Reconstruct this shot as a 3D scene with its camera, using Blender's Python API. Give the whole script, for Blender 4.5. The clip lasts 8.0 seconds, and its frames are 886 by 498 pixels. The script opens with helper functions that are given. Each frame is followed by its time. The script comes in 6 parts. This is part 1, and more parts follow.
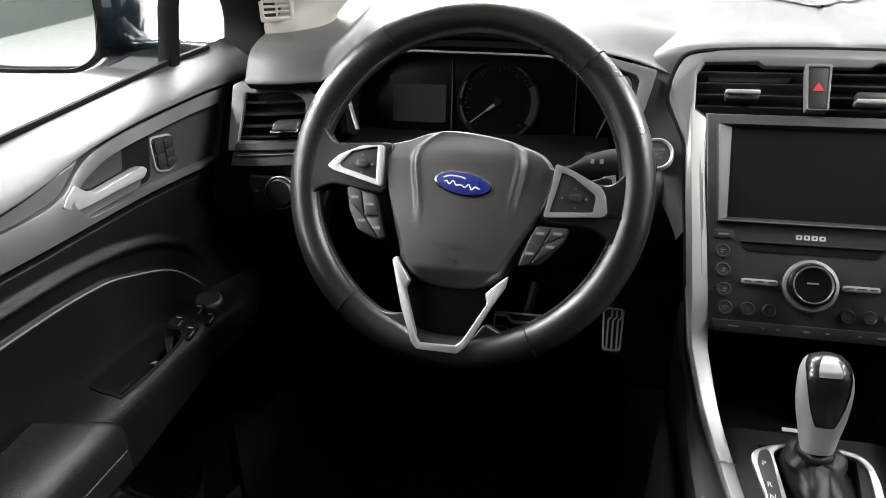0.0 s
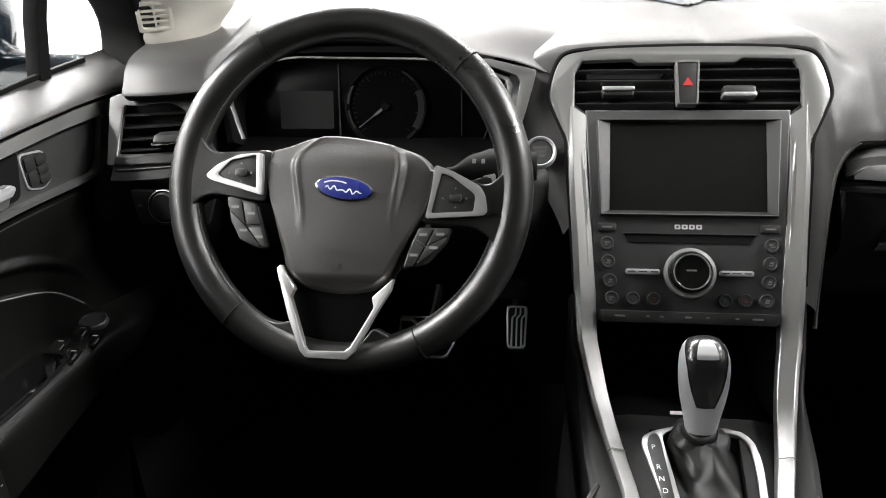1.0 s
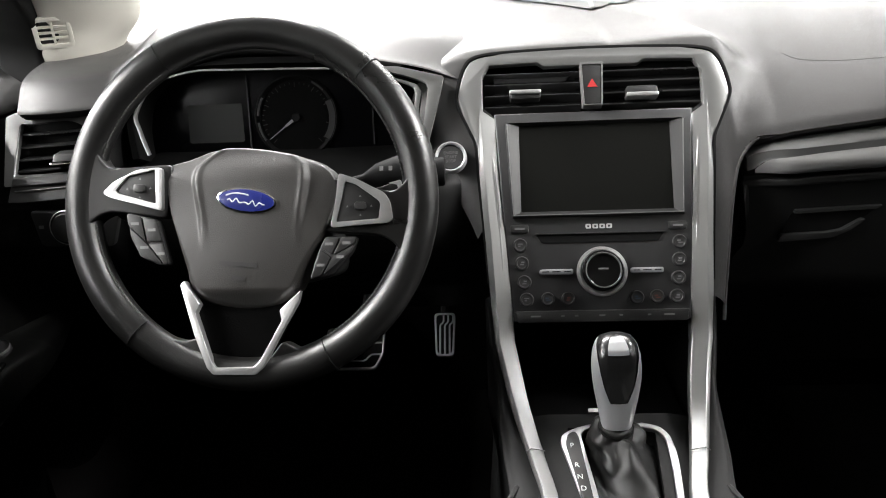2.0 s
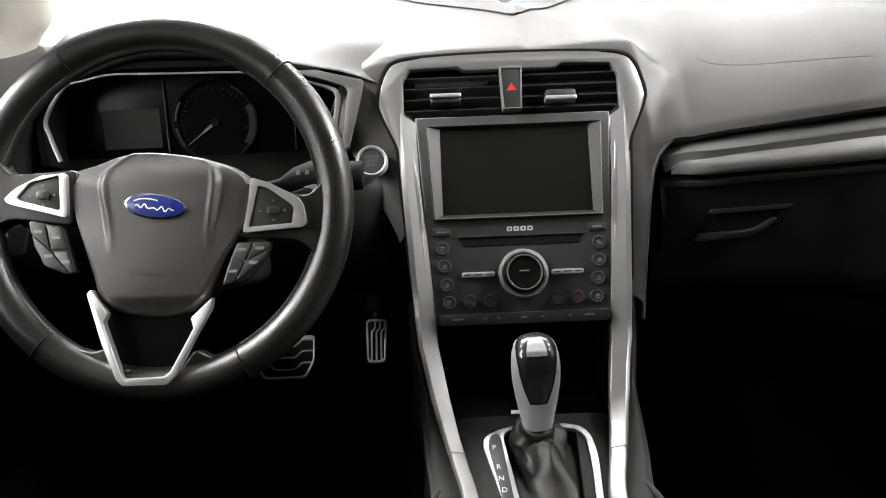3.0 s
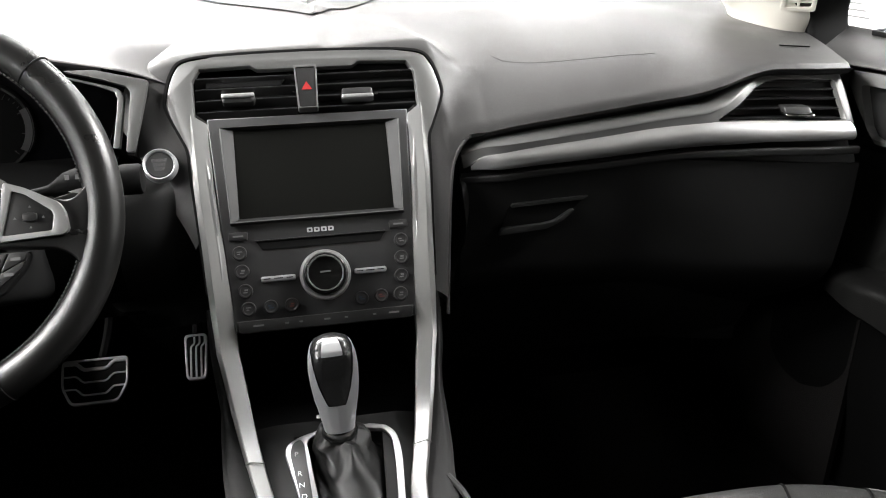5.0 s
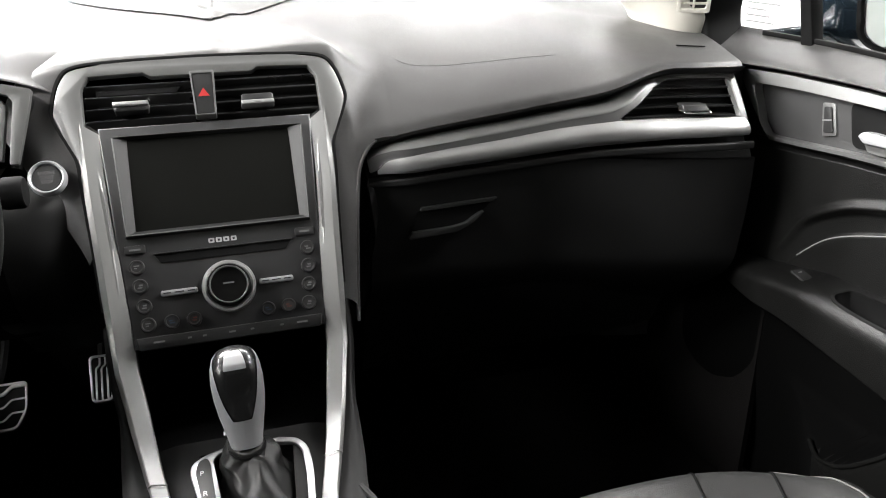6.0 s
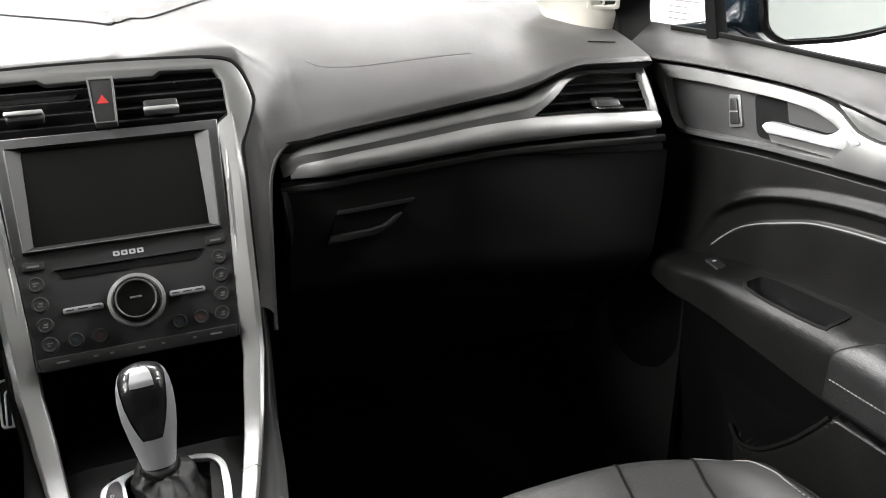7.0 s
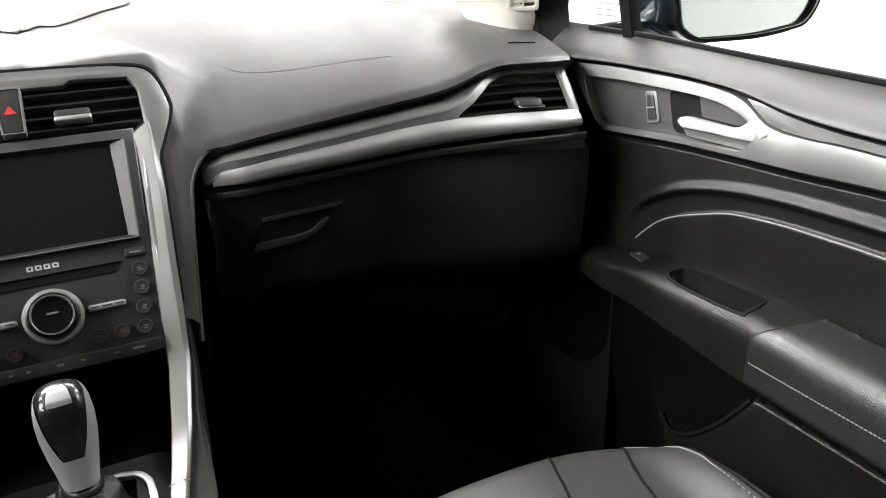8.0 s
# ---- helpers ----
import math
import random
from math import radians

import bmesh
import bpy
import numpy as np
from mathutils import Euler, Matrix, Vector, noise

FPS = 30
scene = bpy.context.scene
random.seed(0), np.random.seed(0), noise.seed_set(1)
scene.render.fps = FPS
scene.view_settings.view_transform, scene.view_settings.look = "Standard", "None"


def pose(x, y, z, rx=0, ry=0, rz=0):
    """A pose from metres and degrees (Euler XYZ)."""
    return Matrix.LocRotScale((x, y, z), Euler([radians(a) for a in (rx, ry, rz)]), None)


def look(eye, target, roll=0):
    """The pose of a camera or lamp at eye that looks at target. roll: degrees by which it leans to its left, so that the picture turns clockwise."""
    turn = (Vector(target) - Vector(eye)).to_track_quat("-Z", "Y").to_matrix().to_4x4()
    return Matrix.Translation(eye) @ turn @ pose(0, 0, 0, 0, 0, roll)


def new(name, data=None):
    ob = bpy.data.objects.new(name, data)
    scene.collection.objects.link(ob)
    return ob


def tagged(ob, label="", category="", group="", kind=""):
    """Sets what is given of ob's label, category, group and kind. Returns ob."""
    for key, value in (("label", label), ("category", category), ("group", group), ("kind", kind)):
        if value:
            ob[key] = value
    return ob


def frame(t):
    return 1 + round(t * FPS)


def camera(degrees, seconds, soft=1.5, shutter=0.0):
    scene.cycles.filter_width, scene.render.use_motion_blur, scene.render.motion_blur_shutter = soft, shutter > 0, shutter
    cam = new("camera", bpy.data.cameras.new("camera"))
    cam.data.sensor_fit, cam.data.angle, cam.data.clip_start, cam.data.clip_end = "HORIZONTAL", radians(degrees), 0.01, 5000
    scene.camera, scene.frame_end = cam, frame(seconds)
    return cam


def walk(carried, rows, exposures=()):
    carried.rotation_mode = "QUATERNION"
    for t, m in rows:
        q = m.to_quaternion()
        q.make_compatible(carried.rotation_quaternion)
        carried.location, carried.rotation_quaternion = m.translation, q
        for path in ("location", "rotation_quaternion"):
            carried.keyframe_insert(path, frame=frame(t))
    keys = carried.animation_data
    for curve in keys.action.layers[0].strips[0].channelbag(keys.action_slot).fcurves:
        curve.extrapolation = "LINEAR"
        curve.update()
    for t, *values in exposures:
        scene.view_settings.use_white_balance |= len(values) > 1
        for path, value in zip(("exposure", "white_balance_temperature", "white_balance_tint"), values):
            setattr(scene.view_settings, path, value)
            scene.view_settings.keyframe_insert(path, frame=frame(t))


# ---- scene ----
cam = camera(60.5, 8.0, 1.0)
PATH = [
    (0, (-0.215, -0.179, 1.182), (-0.658, 1.568, 0.316), -2.0),
    (0.5, (-0.195, -0.175, 1.178), (-0.54, 1.595, 0.312), -2.1),
    (1, (-0.172, -0.173, 1.176), (-0.428, 1.617, 0.322), -2.3),
    (1.5, (-0.15, -0.17, 1.172), (-0.333, 1.635, 0.331), -2.9),
    (3, (-0.097, -0.166, 1.16), (-0.088, 1.659, 0.343), -2.2),
    (3.5, (-0.076, -0.168, 1.157), (0.019, 1.657, 0.346), -1.8),
    (4, (-0.05, -0.172, 1.151), (0.134, 1.649, 0.345), -1.2),
    (4.5, (-0.029, -0.17, 1.144), (0.231, 1.644, 0.343), -0.9),
    (6, (0.018, -0.169, 1.128), (0.533, 1.602, 0.356), -0.7),
    (6.5, (0.031, -0.167, 1.125), (0.629, 1.581, 0.357), -0.8),
    (7, (0.048, -0.169, 1.123), (0.709, 1.554, 0.354), -1.2),
    (7.5, (0.054, -0.174, 1.12), (0.794, 1.52, 0.358), -1.3),
    (8, (0.062, -0.178, 1.119), (0.866, 1.488, 0.359), -1.6),
]
walk(cam, [(t, look(eye, target, roll)) for t, eye, target, roll in PATH])
LAMPS = [(-4.9, 1.0, 0.6, 12.0, 1950), (4.9, 1.0, 0.6, 12.0, 60), (0.0, 6.9, 10.0, 0.6, 660),
         (-1.3, 3.1, 1.6, 1.2, 720), (1.3, 3.1, 1.6, 1.2, 190), (-3.0, 0.9, 0.8, 2.4, 760), (3.0, 0.9, 0.8, 2.4, 640)]

# ---- world, light ----
world = bpy.data.worlds.new("hall_air")
scene.world = world
world.use_nodes = True
world.node_tree.nodes["Background"].inputs[0].default_value = (0.9, 0.95, 1.0, 1)
world.node_tree.nodes["Background"].inputs[1].default_value = 0.25


# ---- materials ----
def material(name, colour, rough=0.5, metal=0.0, grain=0.0, scale=900.0, bump=0.0, wear=0.0, coat=0.0, spec=0.5):
    """A surface with fine grain (bump and tone) and a second, larger scale of wear."""
    m = bpy.data.materials.new(name)
    m.use_nodes = True
    n, l = m.node_tree.nodes, m.node_tree.links
    b = n["Principled BSDF"]
    b.inputs["Base Color"].default_value = (*colour, 1)
    b.inputs["Roughness"].default_value = rough
    b.inputs["Metallic"].default_value = metal
    b.inputs["Coat Weight"].default_value = coat
    b.inputs["Specular IOR Level"].default_value = spec
    if grain or bump or wear:
        co = n.new("ShaderNodeTexCoord")
        fine = n.new("ShaderNodeTexNoise")
        fine.inputs["Scale"].default_value = scale
        fine.inputs["Detail"].default_value = 3
        l.new(co.outputs["Object"], fine.inputs["Vector"])
        big = n.new("ShaderNodeTexNoise")
        big.inputs["Scale"].default_value = 14
        big.inputs["Detail"].default_value = 5
        l.new(co.outputs["Object"], big.inputs["Vector"])
        tone = n.new("ShaderNodeMapRange")
        tone.inputs["From Min"].default_value, tone.inputs["From Max"].default_value = 0.3, 0.7
        tone.inputs["To Min"].default_value, tone.inputs["To Max"].default_value = 1 - grain, 1 + grain
        l.new(fine.outputs["Fac"], tone.inputs["Value"])
        mix = n.new("ShaderNodeVectorMath")
        mix.operation = "SCALE"
        mix.inputs[0].default_value = colour
        l.new(tone.outputs["Result"], mix.inputs["Scale"])
        l.new(mix.outputs["Vector"], b.inputs["Base Color"])
        rr = n.new("ShaderNodeMapRange")
        rr.inputs["From Min"].default_value, rr.inputs["From Max"].default_value = 0.3, 0.7
        rr.inputs["To Min"].default_value, rr.inputs["To Max"].default_value = max(0.02, rough - wear), min(1, rough + wear)
        l.new(big.outputs["Fac"], rr.inputs["Value"])
        l.new(rr.outputs["Result"], b.inputs["Roughness"])
        if bump:
            bp = n.new("ShaderNodeBump")
            bp.inputs["Strength"].default_value = bump
            bp.inputs["Distance"].default_value = 0.0006
            l.new(fine.outputs["Fac"], bp.inputs["Height"])
            l.new(bp.outputs["Normal"], b.inputs["Normal"])
    return m


def leather(name, colour, rough, cell=420.0, bump=0.5, spec=0.5):
    """Grained skin: small cells with creases between them."""
    m = material(name, colour, rough, 0, 0.12, 700, 0, 0.06, 0, spec)
    n, l = m.node_tree.nodes, m.node_tree.links
    v = n.new("ShaderNodeTexVoronoi")
    v.feature = "DISTANCE_TO_EDGE"
    v.inputs["Scale"].default_value = cell
    co = n.new("ShaderNodeTexCoord")
    l.new(co.outputs["Object"], v.inputs["Vector"])
    r = n.new("ShaderNodeMapRange")
    r.inputs["From Max"].default_value = 0.25
    l.new(v.outputs["Distance"], r.inputs["Value"])
    bp = n.new("ShaderNodeBump")
    bp.inputs["Strength"].default_value = bump
    bp.inputs["Distance"].default_value = 0.0005
    l.new(r.outputs["Result"], bp.inputs["Height"])
    l.new(bp.outputs["Normal"], n["Principled BSDF"].inputs["Normal"])
    return m


DASH = leather("charcoal_soft_vinyl", (0.043, 0.0423, 0.0417), 0.40, 950, 0.22, 0.35)
# Ten times darker than the sill's vinyl: the lower door's shade is in this colour.
DOORSKIN = leather("shade_dark_door_vinyl", (0.0042, 0.0042, 0.0040), 0.36, 520, 0.30, 0.23)
LEATHER = leather("black_leather", (0.009, 0.009, 0.009), 0.33, 520, 0.32, 0.40)
RIMSKIN = leather("worn_black_wheel_leather", (0.007, 0.0069, 0.0067), 0.32, 1200, 0.10)
AIRBAG = material("grey_brown_grained_plastic", (0.0205, 0.0193, 0.0180), 0.42, 0, 0.18, 1100, 0.45, 0.10)
BLACK = material("black_moulded_plastic", (0.011, 0.011, 0.011), 0.45, 0, 0.15, 1100, 0.25, 0.06)
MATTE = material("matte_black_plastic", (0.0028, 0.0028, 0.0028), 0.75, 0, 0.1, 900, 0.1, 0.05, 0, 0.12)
CUPGLOSS = material("gloss_black_plastic", (0.006, 0.006, 0.006), 0.09, 0, 0.0, 600, 0, 0.03)
PIANO = material("satin_black_panel", (0.030, 0.030, 0.0305), 0.38, 0, 0.05, 600, 0, 0.06)
SILVER = material("satin_silver_paint", (0.245, 0.245, 0.242), 0.38, 0.75, 0.05, 1600, 0.05, 0.05)
SATIN = material("brushed_pale_metal", (0.60, 0.60, 0.60), 0.36, 0.9, 0.04, 1500, 0.04, 0.05)
GREYFRAME = material("grey_metallic_paint", (0.175, 0.175, 0.172), 0.42, 0.65, 0.05, 1600, 0.05, 0.05)
CHROME = material("chrome", (0.8, 0.8, 0.8), 0.10, 1.0, 0.02, 500, 0, 0.04)
SCREEN = material("dark_screen_glass", (0.0055, 0.0056, 0.0050), 0.55, 0, 0.0, 100, 0, 0.05, 0.0, 0.03)
# Near black that paints the door pocket's shade; also used on the lower spoke.
NEARBLACK = material("near_black_matt", (0.0016, 0.0016, 0.0016), 1.0, 0, 0.3, 500, 0.5, 0.0, 0, 0.03)
CONSOLE = material("black_console_plastic", (0.006, 0.006, 0.006), 0.6, 0, 0.15, 900, 0.2, 0.06, 0, 0.25)
CLUSTER = material("smoked_cluster_glass", (0.0025, 0.0025, 0.003), 0.25, 0, 0.0, 100, 0, 0.04, 0.0, 0.06)
BEIGE = material("pale_beige_plastic", (0.52, 0.50, 0.45), 0.6, 0, 0.04, 900, 0.15, 0.06)
HEADLINER = material("grey_beige_headliner_cloth", (0.30, 0.29, 0.265), 0.95, 0, 0.08, 700, 0.3, 0.02, 0, 0.1)
BLUE = material("dark_blue_enamel", (0.012, 0.018, 0.13), 0.25, 0, 0, 1, 0, 0.04, 0.5)
RED = material("red_print", (0.32, 0.012, 0.012), 0.5)
PRINT = material("pale_print", (0.55, 0.55, 0.55), 0.6)
DIALFACE = material("black_dial_face", (0.0022, 0.0022, 0.0022), 0.6, 0, 0, 1, 0, 0.05, 0, 0.03)
DIMMARK = material("unlit_dial_mark", (0.02, 0.02, 0.02), 0.6, 0, 0, 1, 0, 0.05, 0, 0.2)
DIMPRINT = material("dim_grey_print", (0.13, 0.13, 0.13), 0.6)
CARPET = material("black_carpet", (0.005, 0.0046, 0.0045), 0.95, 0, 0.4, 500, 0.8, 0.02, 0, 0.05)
GREYCAP = material("dark_grey_button_plastic", (0.018, 0.018, 0.018), 0.4, 0, 0.05, 900, 0.1, 0.05)
INSERT = material("dark_grey_door_insert", (0.0325, 0.0325, 0.0325), 0.48, 0.2, 0.1, 1500, 0.15, 0.05)
BODYPAINT = material("dark_blue_car_paint", (0.01, 0.016, 0.022), 0.2, 0.3, 0.05, 900, 0, 0.04, 1.0)
MIRROR = material("dimming_mirror_glass", (0.45, 0.48, 0.465), 0.02, 1.0)
WALLWHITE = material("white_wall_paint", (0.82, 0.83, 0.82), 0.7, 0, 0.02, 60, 0.05, 0.05)
WALLGREEN = material("dark_grey_green_wall_paint", (0.10, 0.115, 0.105), 0.6, 0, 0.05, 30, 0.05, 0.08)
SLAT = material("satin_black_slat", (0.010, 0.010, 0.010), 0.30, 0, 0.05, 900, 0.05, 0.04)
SEATSKIN = leather("satin_black_seat_leather", (0.024, 0.024, 0.0235), 0.40, 700, 0.3)
CEILGREY = material("dark_ceiling_paint", (0.06, 0.06, 0.06), 0.8, 0, 0.03, 60, 0.05, 0.05)
FLOORGREY = material("pale_grey_floor", (0.35, 0.35, 0.345), 0.4, 0, 0.05, 40, 0.05, 0.1)
GRIPBLACK = material("gloss_black_grip", (0.012, 0.012, 0.0122), 0.24, 0, 0.0, 600, 0, 0.05, 0.2)
BOOTSKIN = leather("creased_black_boot_leather", (0.008, 0.008, 0.0078), 0.44, 700, 0.25, 0.4)
GRIPSILVER = material("pale_silver_grip_paint", (0.40, 0.405, 0.415), 0.34, 0.45, 0.04, 1500, 0.04, 0.05)
THREAD = material("grey_thread", (0.14, 0.14, 0.135), 0.8)
BEZEL = material("dark_grey_metallic_bezel", (0.034, 0.034, 0.034), 0.42, 0.5, 0.06, 1500, 0.05, 0.05)
RIMTHREAD = material("dark_grey_thread", (0.045, 0.045, 0.043), 0.8)
DISPLAY = material("unlit_grey_display", (0.016, 0.017, 0.0165), 0.45, 0, 0, 100, 0, 0.05, 0, 0.2)
VENTFRAME = material("dark_grey_metallic_paint", (0.095, 0.095, 0.094), 0.40, 0.55, 0.05, 1600, 0.05, 0.05)
NEEDLE = material("grey_needle_paint", (0.22, 0.22, 0.22), 0.5)


# ---- geometry helpers ----
def finish(bm, angle=35):
    bmesh.ops.remove_doubles(bm, verts=bm.verts, dist=1e-6)
    bmesh.ops.recalc_face_normals(bm, faces=bm.faces)
    for f in bm.faces:
        f.smooth = True
    for e in bm.edges:
        e.smooth = not (len(e.link_faces) == 2 and e.calc_face_angle(0) > radians(angle))
    return bm


def thing(name, label, category, at=(0, 0, 0), group="", kind=""):
    ob = new(name)
    ob.location = at
    ob.empty_display_size = 0.05
    return tagged(ob, label, category, group, kind)


def part(name, bm, mat, parent=None, label="", angle=35):
    finish(bm, angle)
    me = bpy.data.meshes.new(name)
    bm.to_mesh(me)
    bm.free()
    me.materials.append(mat)
    ob = new(name, me)
    if parent:
        ob.parent = parent
        ob.matrix_parent_inverse = parent.matrix_basis.inverted() if parent.parent is None else (parent.parent.matrix_basis @ parent.matrix_parent_inverse @ parent.matrix_basis).inverted()
    if label:
        ob["label"] = label
    return ob


def solo(name, bm, mat, label, category, group="", kind="", angle=35):
    return tagged(part(name, bm, mat, None, "", angle), label, category, group, kind)


def bent(pts, n=6, closed=True):
    """A smooth curve through a few control points (any dimension)."""
    out, k = [], len(pts)
    last = k if closed else k - 1
    for i in range(last):
        p = [np.array(pts[(i + j) % k] if closed else pts[min(max(i + j, 0), k - 1)], float) for j in (-1, 0, 1, 2)]
        for q in range(n):
            t = q / n
            out.append(tuple(0.5 * (2 * p[1] + (p[2] - p[0]) * t + (2 * p[0] - 5 * p[1] + 4 * p[2] - p[3]) * t * t + (3 * p[1] - p[0] - 3 * p[2] + p[3]) * t ** 3)))
    if not closed:
        out.append(tuple(map(float, pts[-1])))
    return out


def rounded(pts, r, n=4):
    """A polygon with its corners rounded by r (one number, or one for each corner)."""
    out, k = [], len(pts)
    for i in range(k):
        a, b, c = (np.array(pts[(i + j) % k], float) for j in (-1, 0, 1))
        rr = r[i] if isinstance(r, (list, tuple)) else r
        da, dc = a - b, c - b
        la, lc = np.linalg.norm(da), np.linalg.norm(dc)
        q = min(rr, la * 0.45, lc * 0.45)
        if q < 1e-5:
            out.append(tuple(b))
            continue
        p0, p1 = b + da / la * q, b + dc / lc * q
        for j in range(n + 1):
            t = j / n
            out.append(tuple((1 - t) ** 2 * p0 + 2 * t * (1 - t) * b + t * t * p1))
    return out


def rect(x0, y0, x1, y1, r=0.0, n=4):
    return rounded([(x0, y0), (x1, y0), (x1, y1), (x0, y1)], r, n)


def ellipse(cx, cy, a, b, n=32):
    return [(cx + a * math.cos(2 * math.pi * i / n), cy + b * math.sin(2 * math.pi * i / n)) for i in range(n)]


def plate(loops, thick, M=Matrix(), bevel=0.0, base=0.0, rows=2, bend=None, bm=None):
    """A flat piece with the first loop as outline and the others as holes, from height base to base + thick on the plane M, edges bevelled."""
    own = bmesh.new()
    edges = []
    for loop in loops:
        vs = [own.verts.new((p[0], p[1], base)) for p in loop]
        edges += [own.edges.new((vs[i], vs[(i + 1) % len(vs)])) for i in range(len(vs))]
    if len(loops) == 1:
        own.faces.new([e.verts[0] for e in edges])
    else:
        bmesh.ops.triangle_fill(own, use_beauty=True, use_dissolve=False, edges=edges)
    bmesh.ops.recalc_face_normals(own, faces=own.faces)
    if own.faces and sum(f.normal.z for f in own.faces) > 0:
        bmesh.ops.reverse_faces(own, faces=own.faces)
    ext = bmesh.ops.extrude_face_region(own, geom=own.faces[:])
    top = [g for g in ext["geom"] if isinstance(g, bmesh.types.BMVert)]
    for v in top:
        v.co.z += thick
    if bevel:
        tops = set(top)
        rim = [e for e in own.edges if e.verts[0] in tops and e.verts[1] in tops and len(e.link_faces) == 2 and e.calc_face_angle(0) > 0.7]
        bmesh.ops.bevel(own, geom=rim, offset=bevel, segments=rows, affect="EDGES", profile=0.5, clamp_overlap=True)
    if bend:
        for v in own.verts:
            v.co = bend(v.co)
    own.transform(M)
    if bm is None:
        bmesh.ops.recalc_face_normals(own, faces=own.faces)
        return own
    me = bpy.data.meshes.new("joined")
    own.to_mesh(me)
    own.free()
    bm.from_mesh(me)
    bpy.data.meshes.remove(me)
    return bm


def sweep(path, section, up=(0, 0, 1), closed=False, scale=None, bm=None, caps=True):
    """A section (2D loop: sideways, up) carried along a path of 3D points."""
    bm = bm or bmesh.new()
    path = [Vector(p) for p in path]
    k, rings = len(path), []
    for i, p in enumerate(path):
        a, b = (path[(i - 1) % k], path[(i + 1) % k]) if closed else (path[max(i - 1, 0)], path[min(i + 1, k - 1)])
        d = (b - a).normalized()
        u = up(i) if callable(up) else Vector(up)
        side = d.cross(u).normalized()
        top = side.cross(d).normalized()
        f = scale(i / max(1, k - 1)) if scale else 1
        f = f if isinstance(f, tuple) else (f, f)
        rings.append([bm.verts.new(p + side * (s[0] * f[0]) + top * (s[1] * f[1])) for s in section])
    m = len(section)
    for i in range(k if closed else k - 1):
        a, b = rings[i], rings[(i + 1) % k]
        for j in range(m):
            bm.faces.new((a[j], a[(j + 1) % m], b[(j + 1) % m], b[j]))
    if not closed and caps:
        bm.faces.new(rings[0][::-1])
        bm.faces.new(rings[-1])
    return bm


def disc_section(r, n=10, squash=1.0):
    return [(r * math.cos(2 * math.pi * i / n), squash * r * math.sin(2 * math.pi * i / n)) for i in range(n)]


def grid(rows, thick=0.0, bm=None):
    """A skin through rows of points; thick lays a second skin behind it and closes the rim."""
    bm = bm or bmesh.new()
    vs = [[bm.verts.new(p) for p in r] for r in rows]
    faces = [bm.faces.new((vs[i][j], vs[i][j + 1], vs[i + 1][j + 1], vs[i + 1][j])) for i in range(len(vs) - 1) for j in range(len(vs[0]) - 1)]
    if thick:
        bm.normal_update()
        bmesh.ops.solidify(bm, geom=faces, thickness=thick)
    return bm


def block(x0, x1, y0, y1, z0, z1, bevel=0.0, M=Matrix(), bm=None):
    return plate([rect(x0, y0, x1, y1)], z1 - z0, M, bevel, z0, bm=bm)


def lathe(profile, M=Matrix(), n=40, bm=None):
    """A turned piece: (radius, height) pairs round the local z axis."""
    bm = bm or bmesh.new()
    rings = []
    for r, h in profile:
        rings.append([bm.verts.new(M @ Vector((max(r, 1e-5) * math.cos(2 * math.pi * i / n), max(r, 1e-5) * math.sin(2 * math.pi * i / n), h))) for i in range(n)])
    for a, b in zip(rings, rings[1:]):
        for i in range(n):
            bm.faces.new((a[i], a[(i + 1) % n], b[(i + 1) % n], b[i]))
    return bm


def tilted(o, deg):
    """The plane through o that holds the x axis and leans back by deg: local x, up the slope, and out to the cabin."""
    c, s = math.cos(radians(deg)), math.sin(radians(deg))
    return Matrix(((1, 0, 0, o[0]), (0, s, -c, o[1]), (0, c, s, o[2]), (0, 0, 0, 1)))


def words(text, size, M, mat, parent, name="lettering", depth=0.0003):
    cu = bpy.data.curves.new(name, "FONT")
    cu.body, cu.size, cu.extrude, cu.align_x, cu.align_y = text, size, depth, "CENTER", "CENTER"
    tmp = bpy.data.objects.new(name, cu)
    scene.collection.objects.link(tmp)
    me = bpy.data.meshes.new_from_object(tmp.evaluated_get(bpy.context.evaluated_depsgraph_get()))
    bpy.data.objects.remove(tmp)
    bm = bmesh.new()
    bm.from_mesh(me)
    bpy.data.meshes.remove(me)
    bm.transform(M)
    return part(name, bm, mat, parent)


def smoothstep(a, b, x):
    t = min(1, max(0, (x - a) / (b - a)))
    return t * t * (3 - 2 * t)


def curve(x, pts):
    """Smooth height over x through (x, value) pairs."""
    if x <= pts[0][0]:
        return pts[0][1]
    for (a, p), (b, q) in zip(pts, pts[1:]):
        if x <= b:
            return p + (q - p) * smoothstep(a, b, x)
    return pts[-1][1]


def line(x, pts):
    return float(np.interp(x, [p[0] for p in pts], [p[1] for p in pts]))


